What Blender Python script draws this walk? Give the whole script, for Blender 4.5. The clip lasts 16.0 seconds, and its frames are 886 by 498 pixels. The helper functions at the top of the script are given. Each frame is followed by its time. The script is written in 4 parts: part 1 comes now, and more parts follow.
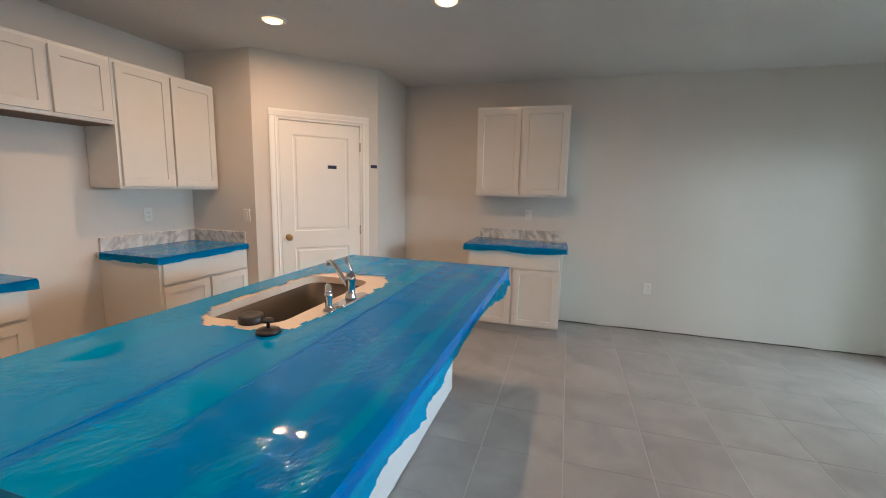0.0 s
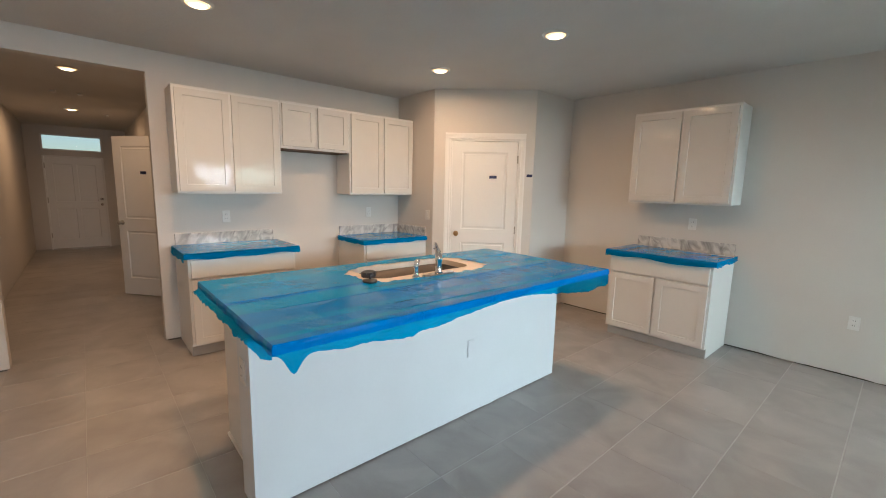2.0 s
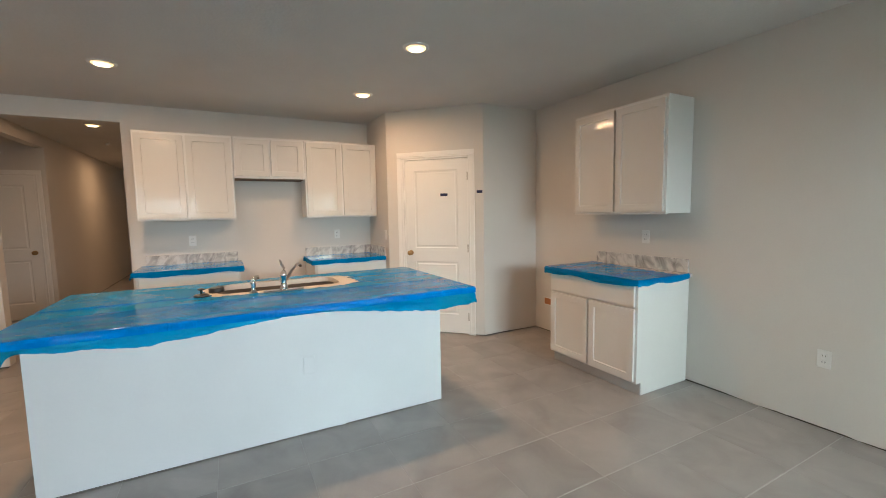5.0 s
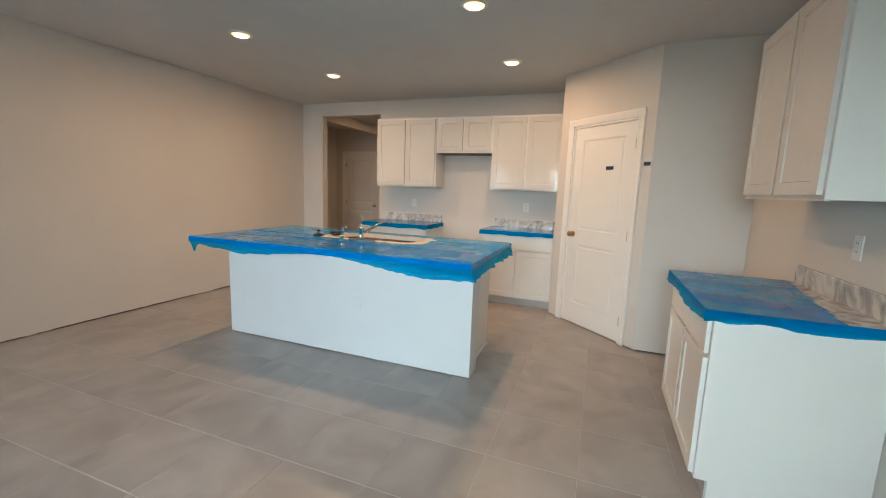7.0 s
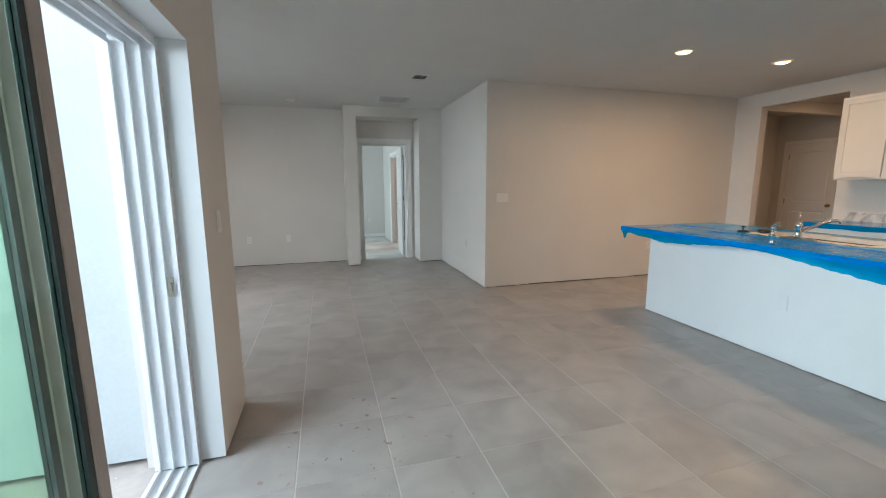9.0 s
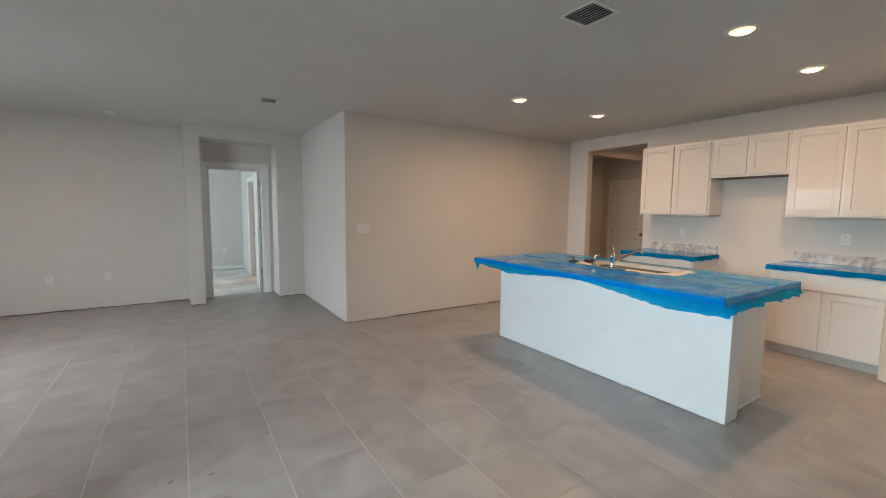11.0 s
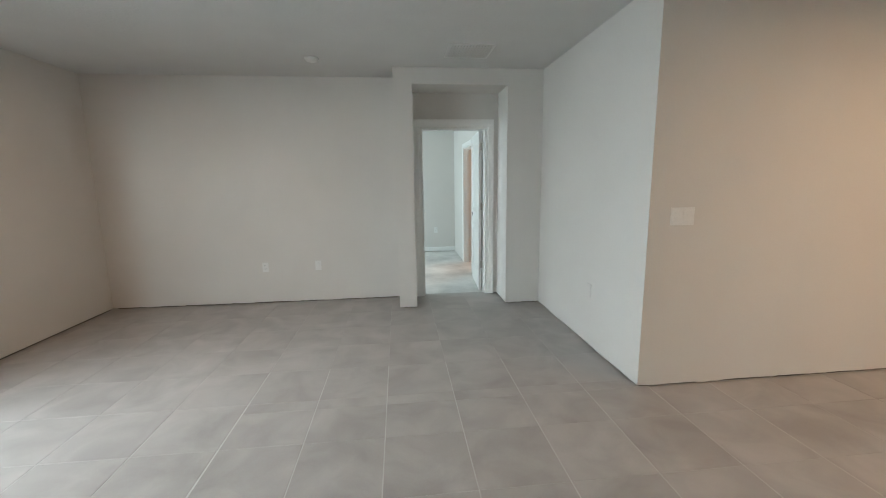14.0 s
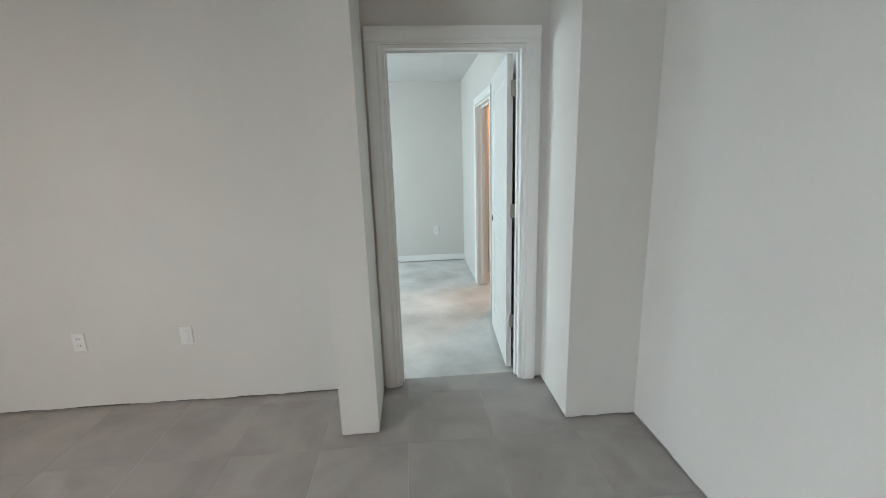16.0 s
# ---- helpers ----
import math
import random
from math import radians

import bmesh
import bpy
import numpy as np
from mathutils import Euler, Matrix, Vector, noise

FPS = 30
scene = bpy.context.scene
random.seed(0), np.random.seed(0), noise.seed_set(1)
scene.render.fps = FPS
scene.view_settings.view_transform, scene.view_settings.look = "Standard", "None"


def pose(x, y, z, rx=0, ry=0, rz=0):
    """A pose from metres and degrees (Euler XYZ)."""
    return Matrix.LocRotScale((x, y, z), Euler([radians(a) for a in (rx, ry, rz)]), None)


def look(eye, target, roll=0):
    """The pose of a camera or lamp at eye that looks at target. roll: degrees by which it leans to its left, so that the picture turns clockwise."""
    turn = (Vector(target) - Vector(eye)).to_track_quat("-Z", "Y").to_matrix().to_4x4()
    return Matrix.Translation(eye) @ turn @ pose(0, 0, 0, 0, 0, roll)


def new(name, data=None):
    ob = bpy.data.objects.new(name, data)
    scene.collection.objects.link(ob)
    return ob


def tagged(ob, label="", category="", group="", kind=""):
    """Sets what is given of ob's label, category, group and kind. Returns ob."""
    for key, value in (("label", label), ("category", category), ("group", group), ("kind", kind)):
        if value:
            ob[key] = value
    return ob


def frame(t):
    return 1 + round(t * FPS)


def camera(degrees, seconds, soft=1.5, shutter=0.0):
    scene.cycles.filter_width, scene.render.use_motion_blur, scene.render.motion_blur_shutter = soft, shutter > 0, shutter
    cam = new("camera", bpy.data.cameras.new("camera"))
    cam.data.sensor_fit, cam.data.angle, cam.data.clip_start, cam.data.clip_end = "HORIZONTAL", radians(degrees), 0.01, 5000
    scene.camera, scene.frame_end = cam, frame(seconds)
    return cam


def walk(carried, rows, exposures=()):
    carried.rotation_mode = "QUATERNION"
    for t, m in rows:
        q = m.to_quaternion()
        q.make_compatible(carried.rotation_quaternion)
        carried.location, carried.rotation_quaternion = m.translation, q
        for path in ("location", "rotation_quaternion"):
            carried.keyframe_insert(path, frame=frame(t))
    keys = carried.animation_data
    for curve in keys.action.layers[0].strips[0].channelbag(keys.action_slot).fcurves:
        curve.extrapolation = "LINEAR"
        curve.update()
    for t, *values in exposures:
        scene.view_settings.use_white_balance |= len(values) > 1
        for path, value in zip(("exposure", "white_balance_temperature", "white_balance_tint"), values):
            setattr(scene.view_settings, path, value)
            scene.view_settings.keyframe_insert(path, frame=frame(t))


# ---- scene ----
cam = camera(94.6, 16.0, soft=1.0)
PATH = [
    (0, (0.342, 0.25, 1.46), (-0.227, 2.144, 1.162), 1.4),
    (0.5, (0.759, 0.339, 1.461), (-0.426, 1.927, 1.187), 1.5),
    (1, (0.993, 0.26, 1.483), (-0.389, 1.681, 1.215), 1.1),
    (1.5, (1.222, 0.183, 1.477), (-0.208, 1.552, 1.194), 1.1),
    (2, (1.398, 0.183, 1.482), (-0.088, 1.49, 1.19), 1.3),
    (2.5, (1.538, 0.141, 1.445), (0.037, 1.428, 1.142), 1.2),
    (3, (1.63, 0.066, 1.38), (0.152, 1.38, 1.084), 0.7),
    (3.2, (1.68, 0.083, 1.403), (0.221, 1.432, 1.177), 0.3),
    (5.3, (2.332, 1.922, 1.432), (0.474, 2.634, 1.238), -0.6),
    (5.5, (2.324, 2.136, 1.424), (0.407, 2.669, 1.215), -0.2),
    (6, (2.352, 2.76, 1.413), (0.369, 2.881, 1.185), 0.3),
    (6.5, (2.34, 3.335, 1.392), (0.37, 3.094, 1.141), 1.3),
    (7, (2.355, 3.757, 1.378), (0.503, 3.061, 1.087), 2.05),
    (7.5, (2.51, 3.994, 1.323), (0.942, 2.809, 0.956), 1.1),
    (8, (2.759, 4.105, 1.283), (1.61, 2.527, 0.848), -0.1),
    (8.5, (2.902, 4.155, 1.274), (2.191, 2.339, 0.833), -0.6),
    (9, (2.931, 4.171, 1.36), (2.381, 2.274, 1.045), -0.2),
    (9.5, (2.868, 4.178, 1.435), (1.985, 2.393, 1.257), 0.4),
    (9.7, (2.813, 4.19, 1.45), (1.709, 2.53, 1.296), 0.5),
    (11.8, (2.632, 4.015, 1.404), (1.665, 2.281, 1.165), 0.3),
    (12, (2.638, 3.892, 1.4), (1.849, 2.071, 1.152), 0.5),
    (12.5, (2.622, 3.472, 1.401), (2.155, 1.546, 1.128), 0.2),
    (13, (2.624, 2.96, 1.41), (2.341, 1.001, 1.128), -0.1),
    (13.5, (2.634, 2.373, 1.423), (2.381, 0.412, 1.118), 0.0),
    (14, (2.546, 1.764, 1.433), (2.338, -0.197, 1.103), -0.8),
    (14.5, (2.483, 1.136, 1.437), (2.272, -0.82, 1.078), -1.2),
    (15, (2.351, 0.491, 1.443), (2.168, -1.464, 1.063), -1.6),
    (15.5, (2.23, -0.141, 1.448), (2.069, -2.089, 1.024), -1.8),
    (16, (2.139, -0.799, 1.453), (1.998, -2.745, 1.014), -1.7),
]
walk(cam, [(t, look(eye, target, roll)) for t, eye, target, roll in PATH],
     exposures=((0, -0.23, 5980, 8), (1.5, -0.07, 6000, 5), (3.2, -0.1, 6150, 5), (6, -0.14, 6250, 5), (7.5, -0.1, 6050, 4), (8.5, -0.04, 5850, 3), (9, -0.1, 6050, 4), (9.7, -0.22, 6400, 8), (11.8, -0.08, 6150, 5), (13, -0.06, 6500, 4), (14, 0.12, 6150, 2), (15, 0.16, 6050, 3), (16, 0.24, 6150, 4)))

# ---- light ----
world = bpy.data.worlds.new("sky")
scene.world = world
world.use_nodes = True
wt = world.node_tree
sky = wt.nodes.new("ShaderNodeTexSky")
sky.sky_type, sky.sun_disc = "NISHITA", False
sky.sun_elevation, sky.sun_rotation = radians(50), radians(120)
wt.links.new(sky.outputs[0], wt.nodes["Background"].inputs[0])
wt.nodes["Background"].inputs[1].default_value = 0.12
sun = new("sun", bpy.data.lights.new("sun", "SUN"))
sun.data.energy, sun.data.angle, sun.data.color = 0.6, radians(20), (1.0, 0.97, 0.92)
sun.matrix_world = look((0, 0, 0), (-0.56, 0.32, -0.77))
WARM = (1.0, 0.58, 0.31)
COOL = (0.85, 0.93, 1.0)


def area_lamp(name, m, sx, sy, watts, colour, shape="RECTANGLE", spread=180):
    lamp = new(name, bpy.data.lights.new(name, "AREA"))
    lamp.data.shape, lamp.data.size, lamp.data.size_y = shape, sx, sy
    lamp.data.energy, lamp.data.color = watts, colour
    lamp.data.spread = radians(spread)
    lamp.matrix_world = m
    return lamp


area_lamp("patio_daylight", look((6.45, 3.65, 1.98), (2.2, 3.2, 0.45)), 3.0, 0.95, 325, COOL)
area_lamp("living_window_daylight", look((6.75, 0.1, 2.1), (0.94, -1.6, 0.8)), 2.3, 1.1, 108, COOL, spread=125)
area_lamp("bedroom_window_daylight", look((4.9, -5.0, 1.35), (0, -5.0, 1.0)), 1.6, 1.3, 62, (0.80, 0.94, 1.0))

# ---- helpers for building ----


def box(bm, x0, y0, z0, x1, y1, z1, bevel=0.0, seg=1):
    v = [bm.verts.new(c) for c in ((x0, y0, z0), (x1, y0, z0), (x1, y1, z0), (x0, y1, z0), (x0, y0, z1), (x1, y0, z1), (x1, y1, z1), (x0, y1, z1))]
    fs = [bm.faces.new([v[i] for i in q]) for q in ((3, 2, 1, 0), (4, 5, 6, 7), (0, 1, 5, 4), (1, 2, 6, 5), (2, 3, 7, 6), (3, 0, 4, 7))]
    if bevel:
        es = list({e for f in fs for e in f.edges})
        bmesh.ops.bevel(bm, geom=es, offset=bevel, segments=seg, affect="EDGES", profile=0.5)


def boxes(*rows, bevel=0.0):
    bm = bmesh.new()
    for r in rows:
        box(bm, *r, bevel=bevel)
    return bm


def cyl(bm, m, r0, r1, h, n=24):
    """A frustum along local z from 0 to h."""
    bmesh.ops.create_cone(bm, cap_ends=True, segments=n, radius1=r0, radius2=r1, depth=h, matrix=m @ Matrix.Translation((0, 0, h / 2)))


def lathe(bm, m, profile, n=24):
    """Turn a profile of (radius, height) round local z."""
    rings = []
    for r, h in profile:
        rings.append([bm.verts.new(m @ Vector((r * math.cos(2 * math.pi * k / n), r * math.sin(2 * math.pi * k / n), h))) for k in range(n)])
    for a, b in zip(rings, rings[1:]):
        for k in range(n):
            bm.faces.new((a[k], a[(k + 1) % n], b[(k + 1) % n], b[k]))
    bm.faces.new(list(reversed(rings[0])))
    bm.faces.new(rings[-1])


def tube(bm, points, radii, n=12):
    """A round tube through points."""
    pts = [Vector(p) for p in points]
    rings = []
    for i, p in enumerate(pts):
        d = (pts[min(i + 1, len(pts) - 1)] - pts[max(i - 1, 0)]).normalized()
        q = d.to_track_quat("Z", "Y")
        rings.append([bm.verts.new(p + q @ Vector((radii[i] * math.cos(2 * math.pi * k / n), radii[i] * math.sin(2 * math.pi * k / n), 0))) for k in range(n)])
    for a, b in zip(rings, rings[1:]):
        for k in range(n):
            bm.faces.new((a[k], a[(k + 1) % n], b[(k + 1) % n], b[k]))
    bm.faces.new(list(reversed(rings[0])))
    bm.faces.new(rings[-1])


def mesh_of(name, bm, material, smooth=False):
    me = bpy.data.meshes.new(name)
    bm.to_mesh(me)
    bm.free()
    me.materials.append(material)
    if smooth:
        me.polygons.foreach_set("use_smooth", [True] * len(me.polygons))
    return me


def part(name, bm, material, parent, label="", m=None, smooth=False):
    """One bmesh as ONE mesh object under a thing or a part."""
    ob = new(name, mesh_of(name, bm, material, smooth))
    ob.parent = parent
    if m is not None:
        ob.matrix_basis = m
    return tagged(ob, label)


def solid(name, bm, material, label, category, kind="", m=None, smooth=False, group=""):
    """A top-level thing or piece of the setting that is one mesh."""
    ob = new(name, mesh_of(name, bm, material, smooth))
    if m is not None:
        ob.matrix_basis = m
    return tagged(ob, label, category, group, kind)


def thing(name, m, label, category, group="", kind=""):
    ob = new(name)
    ob.empty_display_size = 0.1
    ob.matrix_basis = m
    return tagged(ob, label, category, group, kind)


def panelled(w, h, t, panels, rim=0.012, depth=0.006, field=0.0, edge=0.002):
    """A slab from (0, 0, 0) to (w, t, h) with sunk panels (x0, z0, x1, z1) in its front, which faces -y, and in its back."""
    bm = bmesh.new()
    xs = sorted({0.0, w, *[p[0] for p in panels], *[p[2] for p in panels]})
    zs = sorted({0.0, h, *[p[1] for p in panels], *[p[3] for p in panels]})
    sunk = []
    for y, flip in ((0.0, False), (t, True)):
        g = {(i, k): bm.verts.new((x, y, z)) for i, x in enumerate(xs) for k, z in enumerate(zs)}
        for i in range(len(xs) - 1):
            for k in range(len(zs) - 1):
                q = [g[i, k], g[i + 1, k], g[i + 1, k + 1], g[i, k + 1]]
                f = bm.faces.new(q[::-1] if flip else q)
                cx, cz = (xs[i] + xs[i + 1]) / 2, (zs[k] + zs[k + 1]) / 2
                if any(p[0] < cx < p[2] and p[1] < cz < p[3] for p in panels):
                    sunk.append(f)
        if not flip:
            front = g
        else:
            back = g
    ni, nk = len(xs) - 1, len(zs) - 1
    rim_keys = [(i, 0) for i in range(ni)] + [(ni, k) for k in range(nk)] + [(i, nk) for i in range(ni, 0, -1)] + [(0, k) for k in range(nk, 0, -1)]
    for a, b in zip(rim_keys, rim_keys[1:] + rim_keys[:1]):
        bm.faces.new((front[b], front[a], back[a], back[b]))
    bm.normal_update()
    bmesh.ops.inset_individual(bm, faces=sunk, thickness=rim, depth=-depth)
    bm.normal_update()
    if field:
        bmesh.ops.inset_individual(bm, faces=sunk, thickness=field, depth=0)
        bm.normal_update()
        bmesh.ops.inset_individual(bm, faces=sunk, thickness=rim, depth=depth * 0.6)
    bmesh.ops.recalc_face_normals(bm, faces=bm.faces)
    return bm


# ---- materials ----


def material(name, base, rough=0.5, metal=0.0, vary=0.06, scale=3.0, grain=60.0, bump=0.05, bump_scale=None, specular=0.5, coat=0.0, vary2=0.03, bump_detail=4):
    """Base colour with clouds at two scales and a fine relief."""
    mat = bpy.data.materials.new(name)
    mat.use_nodes = True
    nt = mat.node_tree
    b = nt.nodes["Principled BSDF"]
    tc = nt.nodes.new("ShaderNodeTexCoord")
    geo = nt.nodes.new("ShaderNodeNewGeometry")
    n1 = nt.nodes.new("ShaderNodeTexNoise")
    n1.inputs["Scale"].default_value, n1.inputs["Detail"].default_value = scale, 4
    n2 = nt.nodes.new("ShaderNodeTexNoise")
    n2.inputs["Scale"].default_value, n2.inputs["Detail"].default_value = grain, 3
    for n in (n1, n2):
        nt.links.new(geo.outputs["Position"], n.inputs["Vector"])
    ramp = nt.nodes.new("ShaderNodeMapRange")
    ramp.inputs[1].default_value, ramp.inputs[2].default_value = 0.3, 0.7
    ramp.inputs[3].default_value, ramp.inputs[4].default_value = 1 - vary, 1 + vary
    nt.links.new(n1.outputs[0], ramp.inputs[0])
    ramp2 = nt.nodes.new("ShaderNodeMapRange")
    ramp2.inputs[1].default_value, ramp2.inputs[2].default_value = 0.3, 0.7
    ramp2.inputs[3].default_value, ramp2.inputs[4].default_value = 1 - vary2, 1 + vary2
    nt.links.new(n2.outputs[0], ramp2.inputs[0])
    mul = nt.nodes.new("ShaderNodeMath")
    mul.operation = "MULTIPLY"
    nt.links.new(ramp.outputs[0], mul.inputs[0])
    nt.links.new(ramp2.outputs[0], mul.inputs[1])
    mix = nt.nodes.new("ShaderNodeVectorMath")
    mix.operation = "SCALE"
    mix.inputs[0].default_value = base
    nt.links.new(mul.outputs[0], mix.inputs["Scale"])
    nt.links.new(mix.outputs[0], b.inputs["Base Color"])
    b.inputs["Roughness"].default_value, b.inputs["Metallic"].default_value = rough, metal
    b.inputs["Specular IOR Level"].default_value, b.inputs["Coat Weight"].default_value = specular, coat
    b.inputs["Coat Roughness"].default_value = 0.05
    if bump:
        n3 = n2
        if bump_scale:
            n3 = nt.nodes.new("ShaderNodeTexNoise")
            n3.inputs["Scale"].default_value, n3.inputs["Detail"].default_value = bump_scale, bump_detail
            nt.links.new(geo.outputs["Position"], n3.inputs["Vector"])
        bp = nt.nodes.new("ShaderNodeBump")
        bp.inputs["Strength"].default_value, bp.inputs["Distance"].default_value = bump, 0.01
        nt.links.new(n3.outputs[0], bp.inputs["Height"])
        nt.links.new(bp.outputs[0], b.inputs["Normal"])
    return mat


def marble():
    """Pale grey marble with slanting brushed veins."""
    mat = bpy.data.materials.new("marble")
    mat.use_nodes = True
    nt = mat.node_tree
    b = nt.nodes["Principled BSDF"]
    geo = nt.nodes.new("ShaderNodeNewGeometry")
    rot = nt.nodes.new("ShaderNodeMapping")
    rot.inputs["Rotation"].default_value = (0.5, 0.5, 0.3)
    st = nt.nodes.new("ShaderNodeMapping")
    st.inputs["Scale"].default_value = (16, 16, 3.5)
    nt.links.new(geo.outputs["Position"], rot.inputs["Vector"])
    nt.links.new(rot.outputs[0], st.inputs["Vector"])
    n = nt.nodes.new("ShaderNodeTexNoise")
    n.inputs["Scale"].default_value, n.inputs["Detail"].default_value, n.inputs["Distortion"].default_value = 1.0, 6, 0.9
    nt.links.new(st.outputs[0], n.inputs["Vector"])
    cr = nt.nodes.new("ShaderNodeValToRGB")
    cr.color_ramp.elements[0].position, cr.color_ramp.elements[0].color = 0.28, (0.26, 0.25, 0.25, 1)
    cr.color_ramp.elements[1].position, cr.color_ramp.elements[1].color = 0.60, (0.66, 0.64, 0.62, 1)
    cr.color_ramp.elements.new(0.45).color = (0.46, 0.445, 0.435, 1)
    nt.links.new(n.outputs[0], cr.inputs[0])
    nt.links.new(cr.outputs[0], b.inputs["Base Color"])
    b.inputs["Roughness"].default_value = 0.10
    return mat


def emitter(name, colour, strength):
    mat = bpy.data.materials.new(name)
    mat.use_nodes = True
    b = mat.node_tree.nodes["Principled BSDF"]
    b.inputs["Base Color"].default_value = (0.8, 0.8, 0.8, 1)
    b.inputs["Emission Color"].default_value = (*colour, 1)
    b.inputs["Emission Strength"].default_value = strength
    return mat


def clear_glass(name, tint, rough=0.0):
    mat = bpy.data.materials.new(name)
    mat.use_nodes = True
    b = mat.node_tree.nodes["Principled BSDF"]
    b.inputs["Base Color"].default_value = (*tint, 1)
    b.inputs["Roughness"].default_value, b.inputs["Transmission Weight"].default_value = rough, 1.0
    b.inputs["IOR"].default_value = 1.45
    return mat


WALL = material("wall_paint", (0.63, 0.60, 0.565), 0.75, vary=0.025, scale=1.2, grain=90, bump=0.07, bump_scale=70, vary2=0.012)
CEIL = material("ceiling_paint", (0.60, 0.59, 0.575), 0.85, vary=0.02, grain=120, bump=0.25, bump_scale=45)
TRIM = material("trim_paint", (0.80, 0.79, 0.77), 0.4, vary=0.015, bump=0.03, vary2=0.006)
DOORP = material("door_paint", (0.78, 0.77, 0.75), 0.42, vary=0.015, bump=0.05, bump_scale=120, vary2=0.006)
CAB = material("cabinet_lacquer", (0.70, 0.685, 0.66), 0.32, vary=0.015, bump=0.01, bump_scale=8, vary2=0.006)
CABFILM = material("cabinet_door_film", (0.64, 0.62, 0.59), 0.06, vary=0.015, bump=0.45, bump_scale=4.5, bump_detail=0.9, specular=0.16, coat=0.0, vary2=0.006)
STONE = marble()
GROUT = material("grout", (0.49, 0.475, 0.46), 0.9, vary=0.08, grain=200)
GAPSHADE = material("gap_shade_strip", (0.10, 0.085, 0.07), 0.9, vary=0.3, grain=40)
CONC = material("concrete", (0.61, 0.60, 0.58), 0.75, vary=0.22, scale=2.2, grain=18, bump=0.10, vary2=0.03)
PATIO = material("dusty_patio_slab", (0.40, 0.35, 0.325), 0.85, vary=0.18, scale=3.0, grain=25, bump=0.12, vary2=0.05)
TOEK = material("grey_toe_kick", (0.46, 0.455, 0.45), 0.5, vary=0.05)
RAW = material("raw_particle_board", (0.16, 0.105, 0.07), 0.8, vary=0.15, grain=150)
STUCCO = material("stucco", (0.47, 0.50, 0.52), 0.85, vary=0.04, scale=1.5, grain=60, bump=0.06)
CHROME = material("chrome", (0.75, 0.75, 0.76), 0.09, 1.0, vary=0.02, bump=0.0)
# base darkened to stand for the dark surroundings this steel would mirror
DARKSTEEL = material("shaded_stainless_steel", (0.085, 0.072, 0.062), 0.42, 0.35, vary=0.08, bump=0.02)
BLACKP = material("black_plastic", (0.02, 0.02, 0.022), 0.35, vary=0.1)
NICKEL = material("satin_nickel", (0.45, 0.42, 0.38), 0.35, 1.0, vary=0.05)
BRASS = material("antique_brass", (0.40, 0.26, 0.12), 0.35, 1.0, vary=0.05)
VINYL = material("white_vinyl", (0.70, 0.72, 0.75), 0.35, vary=0.02, bump=0.02)
BRONZE = material("bronze_aluminium", (0.40, 0.35, 0.32), 0.4, 0.3, vary=0.05)
RUBBER = material("dark_gasket", (0.015, 0.03, 0.035), 0.5)
TAPE = material("navy_tape", (0.012, 0.02, 0.07), 0.6)
ISLAND_WALL = material("island_drywall", (0.655, 0.68, 0.705), 0.6, vary=0.02, bump=0.03, bump_scale=50, vary2=0.006)
GRASS = material("grass", (0.13, 0.20, 0.05), 0.9, vary=0.3, scale=2.0, grain=40, bump=0.5)
WHITEP = material("white_plastic", (0.72, 0.71, 0.69), 0.35, vary=0.01, bump=0.0)
DARKV = material("duct_dark", (0.03, 0.03, 0.032), 0.8)
LAMP = emitter("lamp_lens", (1.0, 0.72, 0.42), 9.0)
# emission stands in for warm lamplight on the baffle round the lens
BAFFLEGLOW = emitter("lamp_baffle_glow", (1.0, 0.55, 0.24), 2.2)
GLASS = clear_glass("pane_glass", (0.92, 0.97, 0.95))
TINTED = clear_glass("green_glass", (0.74, 0.91, 0.78))

# ---- the setting ----
CZ = 2.607
GAP = 0.014

# walls, each with a thin gap over the floor where the skirting is still missing
solid("wall_north", boxes((-3.20, 4.89, GAP, 3.80, 5.04, CZ)), WALL, "greige painted drywall with no skirting yet", "wall", "structure")
solid("wall_west", boxes((-3.20, -0.84, GAP, -3.08, -0.35, CZ), (-3.20, -0.35, 2.42, -3.08, 0.67, CZ), (-3.20, 0.67, GAP, -3.08, 4.89, CZ)),
      WALL, "greige painted drywall with a square opening to the hall", "wall", "structure")
solid("wall_south", boxes((-3.08, -0.84, GAP, 0.94, -0.72, CZ)), WALL, "long bare greige drywall", "wall", "structure")
solid("wall_living_west", boxes((0.82, -2.77, GAP, 0.94, -0.84, CZ), (0.82, -3.34, GAP, 1.336, -2.77, CZ)), WALL, "bare pale drywall that ends in a corner", "wall", "structure")
solid("wall_niche_stub", boxes((2.371, -3.22, GAP, 2.569, -2.765, CZ)), WALL, "narrow drywall stub beside the bedroom doorway", "wall", "structure")
solid("wall_niche_header", boxes((1.336, -3.22, 2.44, 2.371, -2.765, CZ)), WALL, "dropped drywall header over the doorway niche", "wall", "structure")
solid("wall_living_south", boxes((1.336, -3.34, GAP, 1.47, -3.22, CZ), (1.47, -3.34, 2.055, 2.272, -3.22, CZ), (2.272, -3.34, GAP, 6.05, -3.22, CZ)),
      WALL, "bare drywall with a doorway to a bedroom", "wall", "structure")
WY0, WY1, WZ0, WZ1 = -0.9, 1.0, 0.45, 2.05
